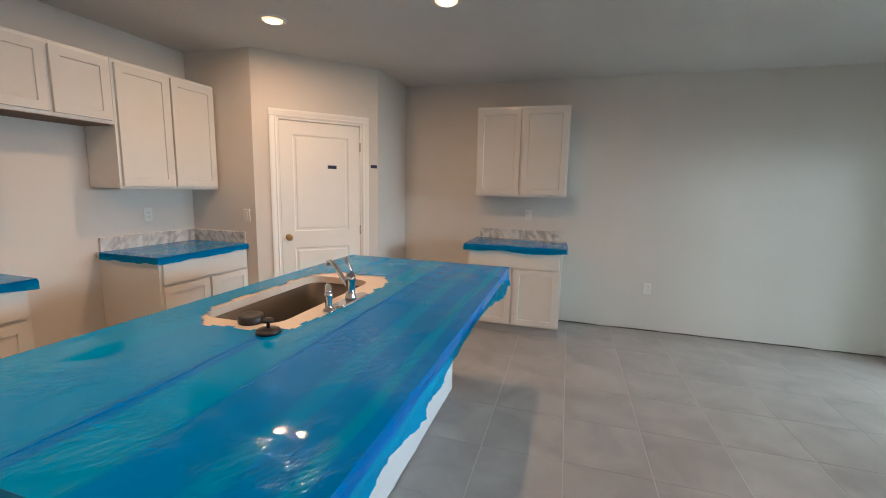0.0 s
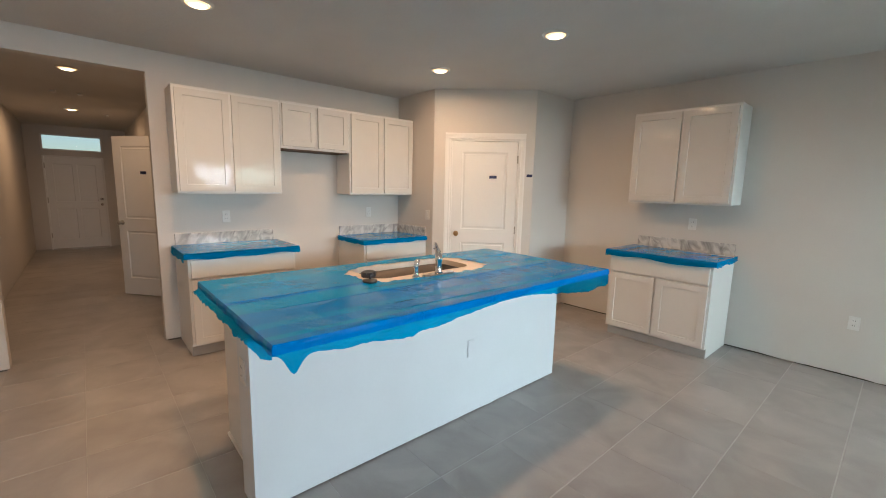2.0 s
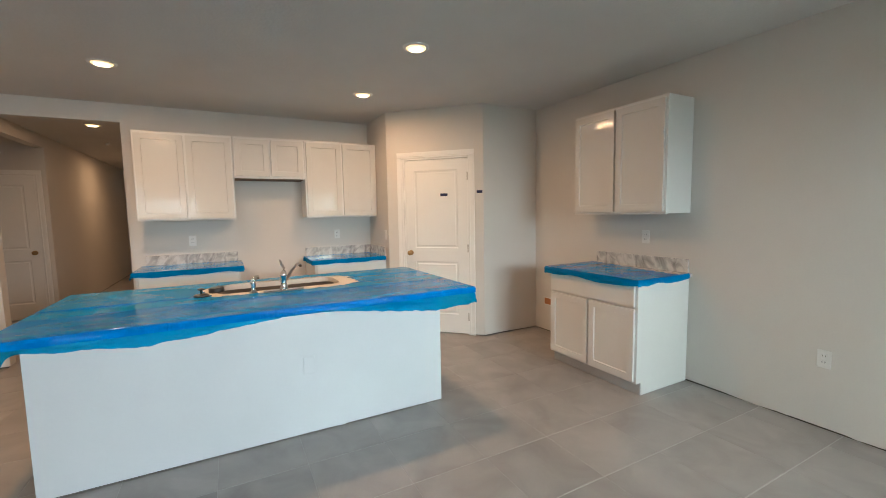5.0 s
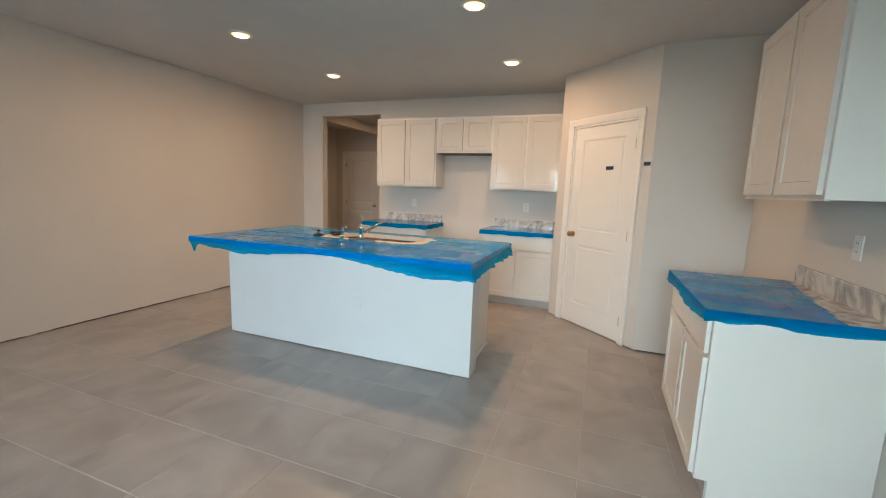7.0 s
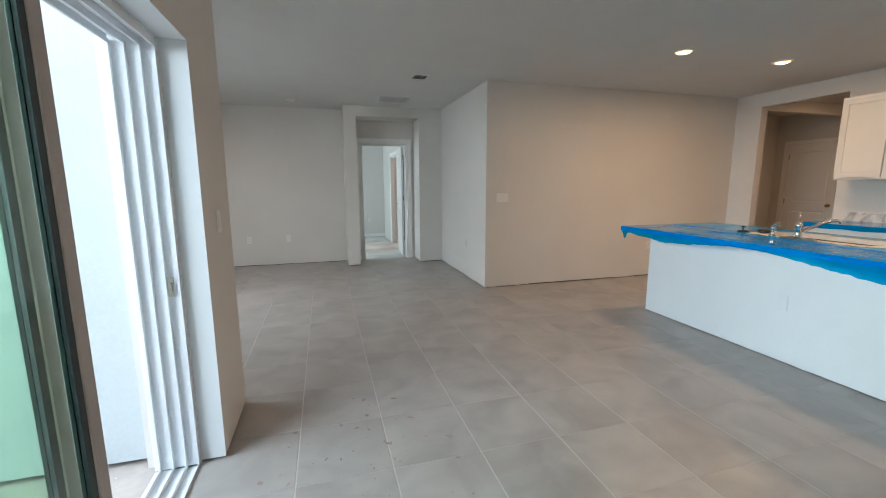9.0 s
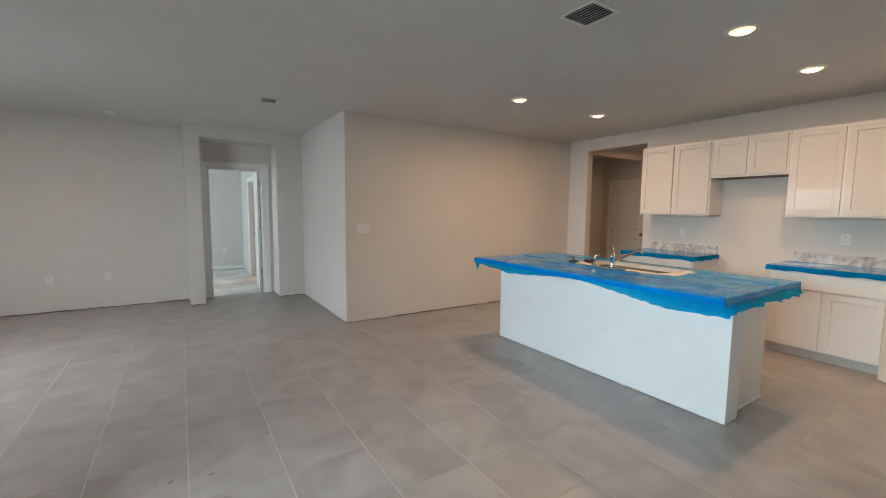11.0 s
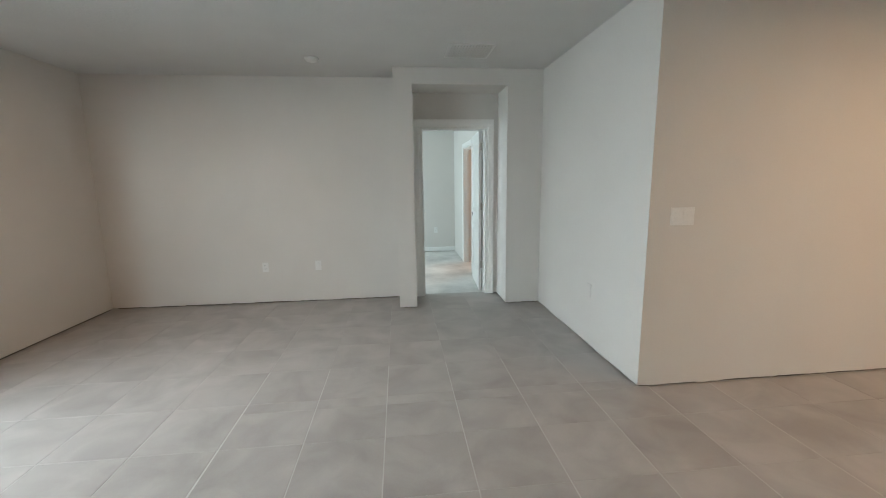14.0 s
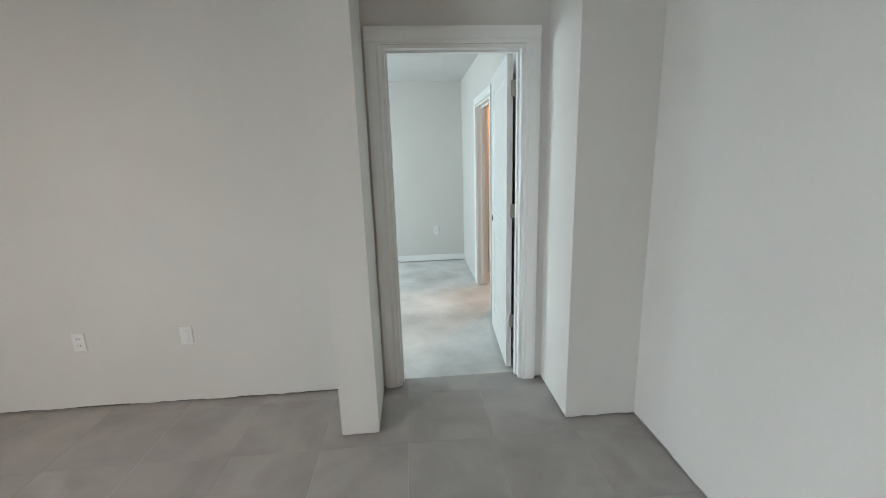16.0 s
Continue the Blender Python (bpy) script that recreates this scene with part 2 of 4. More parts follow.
solid("wall_living_east", boxes((5.90, -3.22, GAP, 6.05, WY0, CZ), (5.90, WY0, GAP, 6.05, WY1, WZ0), (5.90, WY0, WZ1, 6.05, WY1, CZ), (5.90, WY1, GAP, 6.05, 1.95, CZ)),
      WALL, "bare drywall with a window opening", "wall", "structure")
solid("wall_living_north", boxes((3.80, 1.51, GAP, 5.90, 1.94, CZ)), WALL, "drywall towards the covered patio", "wall", "structure")
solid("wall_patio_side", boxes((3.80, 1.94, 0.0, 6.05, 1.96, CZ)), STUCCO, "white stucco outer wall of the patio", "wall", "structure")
SL0, SL1, SLZ = 2.07, 4.50, 1.975
solid("wall_east", boxes((3.465, 1.51, GAP, 3.80, SL0, CZ), (3.465, SL0, SLZ, 3.80, SL1, CZ), (3.465, SL1, GAP, 3.80, 4.89, CZ)),
      WALL, "drywall with a wide opening for a sliding glass door", "wall", "structure")
solid("slider_reveal", boxes((3.462, SL0, GAP, 3.57, SL0 + 0.004, SLZ - 0.004), (3.462, SL0, SLZ - 0.004, 3.57, SL1, SLZ)), ISLAND_WALL, "white painted drywall return round the sliding door", "trim", "structure")
# pantry corner
PA = math.degrees(math.atan2(4.14 - 3.31, -1.545 + 2.358))
PM = pose(-2.358, 3.31, 0, 0, 0, PA)
PL = math.hypot(4.14 - 3.31, -1.545 + 2.358)
solid("wall_pantry_side", boxes((-3.08, 3.312, GAP, -2.358, 3.42, CZ)), WALL, "short pantry side wall beside the counter", "wall", "structure")
solid("wall_pantry_front", boxes((0, 0, GAP, 0.200, 0.11, CZ), (0.200, 0, 2.055, 0.995, 0.11, CZ), (0.995, 0, GAP, PL, 0.11, CZ)), WALL,
      "slanted pantry wall with a closed door", "wall", "structure", m=PM)
solid("wall_pantry_end", boxes((-1.66, 4.14, GAP, -1.545, 4.89, CZ)), WALL, "short pantry end wall", "wall", "structure")
# hall
solid("wall_hall_south", boxes((-10.6, -0.76, GAP, -5.53, -0.64, CZ), (-5.53, -0.76, 2.44, -3.20, -0.64, CZ)), WALL, "warm lit hall wall with a wide opening to an alcove", "wall", "structure")
solid("wall_hall_recess", boxes((-5.65, -1.94, GAP, -5.53, -1.60, CZ), (-5.65, -1.60, 2.05, -5.53, -0.76, CZ), (-5.53, -1.94, GAP, -3.08, -1.82, CZ), (-3.20, -1.82, GAP, -3.08, -0.84, CZ), (-5.65, -1.60, 0.0, -5.63, -0.76, 2.05)),
      WALL, "dim alcove off the hall with a closed door", "wall", "structure")
solid("wall_hall_north", boxes((-10.6, 1.02, GAP, -5.57, 1.14, CZ), (-5.57, 1.02, 2.07, -4.74, 1.14, CZ), (-4.74, 1.02, GAP, -3.20, 1.14, CZ)), WALL, "hall wall with a doorway", "wall", "structure")
solid("wall_hall_room", boxes((-6.6, 2.6, 0, -3.3, 2.72, CZ), (-6.72, 1.14, 0, -6.6, 2.72, CZ), (-3.32, 1.14, 0, -3.205, 2.6, CZ)), WALL, "dim room behind the hall door", "wall", "structure")
solid("wall_front", boxes((-10.75, -0.76, GAP, -10.6, -0.395, CZ), (-10.75, -0.395, 1.99, -10.6, 0.595, 2.10), (-10.75, -0.395, 2.43, -10.6, 0.595, CZ), (-10.75, 0.595, GAP, -10.6, 1.14, CZ)),
      WALL, "front wall with the entrance door and a transom window", "wall", "structure")
# bedroom
BZ = 2.43
solid("wall_bedroom_west", boxes((1.30, -4.50, 0, 1.42, -3.34, BZ), (1.30, -5.30, 1.97, 1.42, -4.50, BZ), (1.30, -6.52, 0, 1.42, -5.30, BZ)), WALL, "pale bedroom wall with a bathroom doorway", "wall", "structure")
solid("wall_bedroom_south", boxes((1.30, -6.64, 0, 5.0, -6.52, BZ)), WALL, "pale bedroom wall", "wall", "structure")
solid("wall_bedroom_east", boxes((5.0, -6.64, 0, 5.12, -5.8, BZ), (5.0, -5.8, 0, 5.12, -4.2, 0.7), (5.0, -5.8, 2.0, 5.12, -4.2, BZ), (5.0, -4.2, 0, 5.12, -3.34, BZ)), WALL, "bedroom wall with a window opening", "wall", "structure")
solid("wall_bathroom", boxes((-0.6, -5.9, 0, -0.5, -4.2, BZ), (-0.5, -4.3, 0, 1.30, -4.2, BZ), (-0.5, -5.9, 0, 1.30, -5.8, BZ)), WALL, "bathroom walls in warm light", "wall", "structure")
solid("baseboard", boxes((1.42, -6.518, 0.004, 5.0, -6.503, 0.09), bevel=0.003), TRIM, "white skirting board in the bedroom", "baseboard", "structure")
# dark strips behind the gap under the drywall, coloured for the shade in it
solid("gap_shade_strip", boxes((-1.5, 4.90, 0, 3.75, 5.0, GAP), (-3.0, -0.82, 0, 0.92, -0.73, GAP), (0.83, -2.76, 0, 0.93, -0.85, GAP), (2.6, -3.33, 0, 5.85, -3.23, GAP), (2.385, -3.21, 0, 2.555, -2.78, GAP),
      (0.95, -3.3, 0, 1.32, -2.785, GAP), (5.91, -3.2, 0, 6.0, 1.9, GAP), (3.475, 1.52, 0, 3.75, 2.06, GAP), (-3.19, 0.69, 0, -3.09, 4.85, GAP), (-3.19, -0.8, 0, -3.09, -0.37, GAP),
      (-3.0, 3.33, 0, -2.37, 3.4, GAP), (-1.64, 4.16, 0, -1.56, 4.8, GAP), (-10.5, -0.75, 0, -5.55, -0.65, GAP), (-10.5, 1.03, 0, -5.6, 1.1, GAP)), GAPSHADE, "dark strip that stands for the shade in the gap under the drywall", "trim", "structure")



def drywall_foot(name, p, q, out, seed, mat=WALL):
    """The torn lower edge of the drywall, with lumps of joint compound, along the wall's foot from p to q."""
    p, q, out = Vector((*p, 0)), Vector((*q, 0)), Vector((*out, 0))
    n = max(8, int((q - p).length / 0.03))
    bm = bmesh.new()
    top, low, back = [], [], []
    for i in range(n + 1):
        b = p.lerp(q, i / n)
        r = noise.noise(Vector((i * 0.09, seed, 0))) + 0.5 * noise.noise(Vector((i * 0.5, seed, 4)))
        z = min(0.024, max(0.003, 0.013 + 0.014 * r))
        o = 0.002 + 0.004 * max(0, noise.noise(Vector((i * 0.35, seed, 9))) - 0.15)
        top.append(bm.verts.new((b.x + out.x * 0.0012, b.y + out.y * 0.0012, 0.055)))
        low.append(bm.verts.new((b.x + out.x * o, b.y + out.y * o, z)))
        back.append(bm.verts.new((b.x - out.x * 0.004, b.y - out.y * 0.004, z)))
    for i in range(n):
        bm.faces.new((top[i], low[i], low[i + 1], top[i + 1]))
        bm.faces.new((low[i], back[i], back[i + 1], low[i + 1]))
    bmesh.ops.recalc_face_normals(bm, faces=bm.faces)
    return solid(name, bm, mat, "torn drywall edge with lumps of joint compound", "trim", "structure")


drywall_foot("trim_foot_north", (0.33, 4.89), (3.45, 4.89), (0, -1), 1.0)
drywall_foot("trim_foot_corner", (-1.545, 4.88), (-1.545, 4.15), (1, 0), 2.0)
drywall_foot("trim_foot_south", (-3.07, -0.72), (0.94, -0.72), (0, 1), 3.0)
drywall_foot("trim_foot_living_west", (0.94, -0.73), (0.94, -2.76), (1, 0), 4.0)
drywall_foot("trim_foot_living_south", (2.575, -3.22), (5.89, -3.22), (0, 1), 5.0)
drywall_foot("trim_foot_stub", (2.375, -2.765), (2.565, -2.765), (0, 1), 6.0)
drywall_foot("trim_foot_jog", (0.945, -2.77), (1.33, -2.77), (0, 1), 7.0)
drywall_foot("trim_foot_east", (3.465, 1.515), (3.465, 2.06), (-1, 0), 8.0)
drywall_foot("trim_foot_island", (-0.38, 0.665), (-0.38, 2.963), (1, 0), 9.0, ISLAND_WALL)

solid("ceiling", boxes((-3.20, -0.84, CZ, 3.80, 5.04, CZ + 0.1), (0.82, -3.34, CZ, 3.80, -0.84, CZ + 0.1), (3.80, -3.34, CZ, 6.05, 1.96, CZ + 0.1)), CEIL, "matt off-white textured ceiling", "ceiling", "structure")
solid("ceiling_hall", boxes((-10.75, -0.84, CZ, -3.20, 2.72, CZ + 0.1), (-5.65, -1.94, CZ, -3.08, -0.84, CZ + 0.1)), CEIL, "hall ceiling", "ceiling", "structure")
solid("ceiling_bedroom", boxes((-0.6, -6.64, BZ, 5.12, -3.34, BZ + 0.1)), CEIL, "white bedroom ceiling", "ceiling", "structure")
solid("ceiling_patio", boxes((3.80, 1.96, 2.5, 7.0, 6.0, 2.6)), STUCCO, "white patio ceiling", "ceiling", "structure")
solid("floor_bedroom", boxes((-0.6, -6.64, -0.1, 5.12, -3.31, -0.006)), CONC, "bare concrete slab with dust and stains", "floor", "structure")
solid("floor", boxes((-10.75, -0.98, -0.1, 3.57, 5.04, -0.0015), (-5.65, -1.94, -0.1, -3.08, -0.98, -0.0015), (0.82, -3.31, -0.1, 3.57, -0.98, -0.0015), (3.57, -3.31, -0.1, 6.05, 1.9, -0.0015)), GROUT, "grout bed under large grey porcelain tiles", "floor", "structure")
solid("floor_patio", boxes((3.57, 1.9, -0.1, 6.9, 6.0, -0.03)), PATIO, "dusty pinkish grey concrete patio slab", "floor", "structure")
bm = bmesh.new()
box(bm, -400, -400, -0.6, 400, 400, -0.12)
solid("ground", bm, GRASS, "green lawn that reaches the horizon", "ground", "structure")

# ---- doors ----


def two_panel_door(name, m, w, h, label, knob_x=None, knob_mat=NICKEL, hinges=(), t=0.035, group="two-panel doors", tape=None, back_knob=True):
    door = thing(name, m, label, "door", group, "structure")
    mx = 0.115
    leaf = part("leaf", panelled(w, h, t, [(mx, 0.22, w - mx, 0.84), (mx, 1.0, w - mx, h - 0.12)], rim=0.014, depth=0.009, field=0.02), DOORP, door)
    if knob_x is not None:
        bm = bmesh.new()
        lathe(bm, pose(knob_x, 0, 0.945, 90), [(0.030, 0.0), (0.030, 0.006), (0.012, 0.012), (0.012, 0.032), (0.026, 0.042), (0.028, 0.054), (0.018, 0.062), (0.002, 0.064)])
        if back_knob:
            lathe(bm, pose(knob_x, t, 0.945, -90), [(0.030, 0.0), (0.030, 0.006), (0.012, 0.012), (0.012, 0.032), (0.026, 0.042), (0.028, 0.054), (0.018, 0.062), (0.002, 0.064)])
        part("knob", bm, knob_mat, leaf, "round metal door knob", smooth=True)
    for hx, hy in hinges:
        for hz in (0.2, 1.0, h - 0.2):
            bm = bmesh.new()
            cyl(bm, pose(hx, hy, hz - 0.045), 0.007, 0.007, 0.09, 10)
            box(bm, hx - 0.012, hy + 0.001, hz - 0.045, hx + 0.012, hy + 0.006, hz + 0.045)
            part("hinge", bm, NICKEL, leaf, "satin nickel hinge")
    if tape:
        part("tape_strip", boxes((tape[0], -0.002, tape[1], tape[0] + 0.085, 0.004, tape[1] + 0.032)), TAPE, leaf, "strip of navy blue tape")
    return door


def casing(name, m, w, h, width=0.065, depth=0.016, label="white moulded door casing", jamb=0.12, stop=True):
    """Casing round an opening w by h whose wall face is local y = 0, with the jamb lining behind it."""
    c = thing(name, m, label, "door frame", kind="structure")

    def mould(bm, length):
        prof = [(0, 0), (0, -depth * 0.55), (width * 0.18, -depth * 0.8), (width * 0.3, -depth * 0.65), (width * 0.75, -depth), (width, -depth), (width, 0)]
        a = [bm.verts.new((x, y, 0)) for x, y in prof]
        b = [bm.verts.new((x, y, length)) for x, y in prof]
        for i in range(len(prof)):
            j = (i + 1) % len(prof)
            bm.faces.new((a[i], a[j], b[j], b[i]))
        bm.faces.new(a[::-1])
        bm.faces.new(b)
    bm = bmesh.new()
    mould(bm, h)
    part("side_casing", bm, TRIM, c, m=pose(w, -0.001, 0.004))
    bm = bmesh.new()
    mould(bm, h)
    bmesh.ops.scale(bm, vec=(-1, 1, 1), verts=bm.verts)
    bmesh.ops.reverse_faces(bm, faces=bm.faces)
    part("side_casing", bm, TRIM, c, m=pose(0, -0.001, 0.004))
    bm = bmesh.new()
    mould(bm, w + 2 * width)
    part("head_casing", bm, TRIM, c, m=Matrix.Translation((-width, -0.001, h + 0.004)) @ Matrix(((0, 0, 1, 0), (0, 1, 0, 0), (1, 0, 0, 0), (0, 0, 0, 1))))
    part("jamb", boxes((-0.0005, 0.002, 0.004, 0.018, jamb, h), (w - 0.018, 0.002, 0.004, w + 0.0005, jamb, h), (0.018, 0.002, h - 0.018, w - 0.018, jamb, h)), TRIM, c)
    if stop:
        part("door_stop", boxes((0.018, 0.05, 0.004, 0.03, 0.085, h - 0.03), (w - 0.03, 0.05, 0.004, w - 0.018, 0.085, h - 0.03), (0.018, 0.05, h - 0.03, w - 0.018, 0.085, h - 0.018)), TRIM, c)
    return c


# pantry door
casing("door_frame_pantry", PM @ pose(0.200, 0, 0), 0.795, 2.055)
two_panel_door("door_pantry", PM @ pose(0.221, 0.012, 0.012), 0.753, 2.02, "closed white two-panel pantry door with blue tape", knob_x=0.06, knob_mat=BRASS, hinges=((0.760, -0.004),), tape=(0.435, 1.6), back_knob=False)
solid("tape_strip", boxes((1.085, -0.003, 1.635, 1.15, -0.0008, 1.667)), TAPE, "strip of navy blue tape on the wall beside the pantry", "tape", m=PM)
# bedroom door
casing("door_frame_bedroom", pose(2.272, -3.22, 0, 0, 0, 180), 0.802, 2.055, width=0.085)
two_panel_door("door_bedroom", pose(1.503, -3.365, 0.012, 0, 0, -94), 0.762, 2.025, "white two-panel bedroom door standing wide open, no knob fitted yet")
bm = bmesh.new()
cyl(bm, pose(0.70, 0.037, 0.945, 90), 0.027, 0.027, 0.039, 20)
part("knob_hole", bm, DARKV, bpy.data.objects["door_bedroom"], "empty dark bore for the knob")
for hz in (0.34, 1.09, 1.83):
    part("hinge", boxes((-0.006, -0.034, hz - 0.045, -0.001, 0.012, hz + 0.045), bevel=0.0015), NICKEL, bpy.data.objects["door_bedroom"], "satin nickel hinge", m=pose(0, 0, 0))
# bathroom door frame seen through the bedroom
casing("door_frame_bathroom", pose(1.42, -5.30, 0, 0, 0, 90), 0.80, 1.97)
# hall doors
casing("door_frame_hall_recess", pose(-5.53, -1.60, 0, 0, 0, 90), 0.84, 2.05)
two_panel_door("door_hall_recess", pose(-5.542, -1.578, 0.012, 0, 0, 90), 0.796, 2.02, "closed two-panel door in the dim hall alcove", knob_x=0.732, knob_mat=BRASS, hinges=((0.0, -0.004),), back_knob=False)
casing("door_frame_hall", pose(-5.57, 1.02, 0), 0.83, 2.07)
two_panel_door("door_hall", pose(-4.765, 1.0, 0.012, 0, 0, 217.5), 0.76, 2.03, "white two-panel hall door standing half open, with blue tape", knob_x=0.70, hinges=((0.0, -0.004),))
part("tape_strip", boxes((0.28, 0.031, 1.565, 0.365, 0.037, 1.60)), TAPE, bpy.data.objects["door_hall"], "strip of navy blue tape")
# entrance door
front = thing("door_front", pose(-10.6, -0.395, 0, 0, 0, 90), "closed white entrance door with deadbolt", "door", kind="structure")
part("leaf", panelled(0.93, 1.95, 0.045, [(0.12, 0.2, 0.43, 0.85), (0.5, 0.2, 0.81, 0.85), (0.12, 1.0, 0.43, 1.8), (0.5, 1.0, 0.81, 1.8)], rim=0.012, depth=0.008), DOORP, front, m=pose(0.03, 0.03, 0.02))
part("frame", boxes((0.0, -0.01, 0.004, 0.028, 0.1, 1.985), (0.962, -0.01, 0.004, 0.99, 0.1, 1.985), (0.028, -0.01, 1.972, 0.962, 0.1, 1.99)), TRIM, front)
for hz in (0.25, 1.0, 1.72):
    part("hinge", boxes((0.018, -0.016, hz, 0.034, -0.006, hz + 0.11), bevel=0.002), NICKEL, front, "dark metal hinge")
part("threshold", boxes((0.03, -0.02, 0.0, 0.96, 0.1, 0.018)), NICKEL, front)
for kz, kr in ((1.08, 0.032), (0.96, 0.028)):
    bm = bmesh.new()
    lathe(bm, pose(0.90, 0.03, kz, 90), [(kr, 0), (kr, 0.012), (0.014, 0.016), (0.014, 0.03), (0.026, 0.045), (0.016, 0.06), (0.002, 0.062)])
    part("deadbolt" if kz > 1 else "knob", bm, CHROME if kz > 1 else NICKEL, front, smooth=True)
transom = thing("window_transom", pose(-10.6, -0.395, 2.10, 0, 0, 90), "bright narrow transom window over the entrance door", "window", kind="structure")
part("window_frame", boxes((0, -0.005, 0, 0.03, 0.09, 0.33), (0.96, -0.005, 0, 0.99, 0.09, 0.33), (0.03, -0.005, 0, 0.96, 0.09, 0.025), (0.03, -0.005, 0.305, 0.96, 0.09, 0.33)), TRIM, transom)
ob = part("pane", boxes((0.03, 0.04, 0.025, 0.96, 0.046, 0.305)), GLASS, transom)
ob.visible_shadow = False

# ---- sliding glass door ----
slider = thing("sliding_door", pose(3.57, SL0, 0, 0, 0, 90), "three-track bronze sliding glass door, pushed partly open", "sliding door", kind="structure")
W = SL1 - SL0
part("side_frame", boxes((0.004, -0.20, 0.0, 0.012, 0.0, SLZ - 0.005), *[(0.012, -0.012 - 0.055 * k, 0.0, 0.034, -0.004 - 0.055 * k, SLZ - 0.03) for k in range(4)]), VINYL, slider, "white three-track side frame")
part("side_frame", boxes((W - 0.02, -0.20, 0.0, W, 0.0, SLZ - 0.005)), VINYL, slider)
part("head_track", boxes((0.034, -0.20, SLZ - 0.015, W - 0.02, 0.0, SLZ - 0.005), *[(0.034, -0.012 - 0.055 * k, SLZ - 0.045, W - 0.02, -0.004 - 0.055 * k, SLZ - 0.015) for k in range(4)]), VINYL, slider, "white head track")
part("sill_track", boxes((0.012, -0.20, -0.028, W - 0.02, 0.0, -0.008), *[(0.012, -0.010 - 0.055 * k, -0.008, W - 0.02, -0.006 - 0.055 * k, 0.012) for k in range(4)]), VINYL, slider, "white sill track with grit")
part("latch_keeper", boxes((0.034, -0.052, 0.86, 0.038, -0.028, 0.95), (0.036, -0.046, 0.885, 0.044, -0.034, 0.925)), NICKEL, slider, "small metal latch keeper")


def slider_panel(x0, x1, k):
    y0, y1 = -0.055 * k - 0.05, -0.055 * k - 0.016
    s = 0.058
    fr = part("panel", boxes((x0, y0, 0.012, x0 + s, y1, SLZ - 0.02), (x1 - s, y0, 0.012, x1, y1, SLZ - 0.02), (x0 + s, y0, 0.012, x1 - s, y1, 0.1), (x0 + s, y0, SLZ - 0.09, x1 - s, y1, SLZ - 0.02), bevel=0.003), BRONZE, slider, "bronze sliding sash")
    part("gasket", boxes((x0 + s, y0 + 0.004, 0.1, x0 + s + 0.03, y1 - 0.004, SLZ - 0.09), (x1 - s - 0.03, y0 + 0.004, 0.1, x1 - s, y1 - 0.004, SLZ - 0.09)), RUBBER, fr)
    g = part("pane", boxes((x0 + s + 0.03, (y0 + y1) / 2 - 0.003, 0.1, x1 - s - 0.03, (y0 + y1) / 2 + 0.003, SLZ - 0.09)), TINTED, fr, "green tinted glass")
    g.visible_shadow = False


slider_panel(0.76, 1.62, 0)
slider_panel(0.80, 1.66, 1)
slider_panel(1.54, 2.39, 2)

# living room and bedroom windows, behind the camera's view
for nm, m, w, h in (("window_living", pose(5.95, WY0, WZ0, 0, 0, 90), WY1 - WY0, WZ1 - WZ0), ("window_bedroom", pose(5.05, -5.8, 0.7, 0, 0, 90), 1.6, 1.3)):
    win = thing(nm, m, "white framed single-hung window", "window", kind="structure")
    part("window_frame", boxes((0, -0.03, 0, 0.05, 0.03, h), (w - 0.05, -0.03, 0, w, 0.03, h), (0.05, -0.03, 0, w - 0.05, 0.03, 0.05), (0.05, -0.03, h - 0.05, w - 0.05, 0.03, h), (0.05, -0.02, h / 2 - 0.02, w - 0.05, 0.02, h / 2 + 0.02)), VINYL, win)
    ob = part("pane", boxes((0.05, -0.024, 0.05, w - 0.05, -0.021, h - 0.05)), GLASS, win)
    ob.visible_shadow = False

# ---- kitchen cabinets ----


def shaker(w, h, t=0.02, rail=0.055):
    return panelled(w, h, t, [(rail, rail, w - rail, h - rail)], rim=0.004, depth=0.008)


def upper_cabinet(m, w, h, label, d=0.305, raw=False):
    cab = thing("wall_cabinet", m, label, "wall cabinet", "white kitchen wall cabinets")
    part("body", boxes((0, 0, 0, w, d, h), bevel=0.0015), CAB, cab)
    part("bottom_rail", boxes((0.001, -0.004, -0.006, w - 0.001, 0.02, -0.0005)), CAB, cab)
    if raw:
        part("underside", boxes((0.012, 0.022, -0.014, w - 0.012, d - 0.004, -0.0006)), RAW, cab, "dark raw board underside")
    dw = (w - 0.05) / 2 - 0.006
    for x in (0.019, w - 0.019 - dw):
        part("door", shaker(dw, h - 0.045), CABFILM, cab, "shaker door in glossy clear film", m=pose(x, -0.021, 0.018))
    return cab


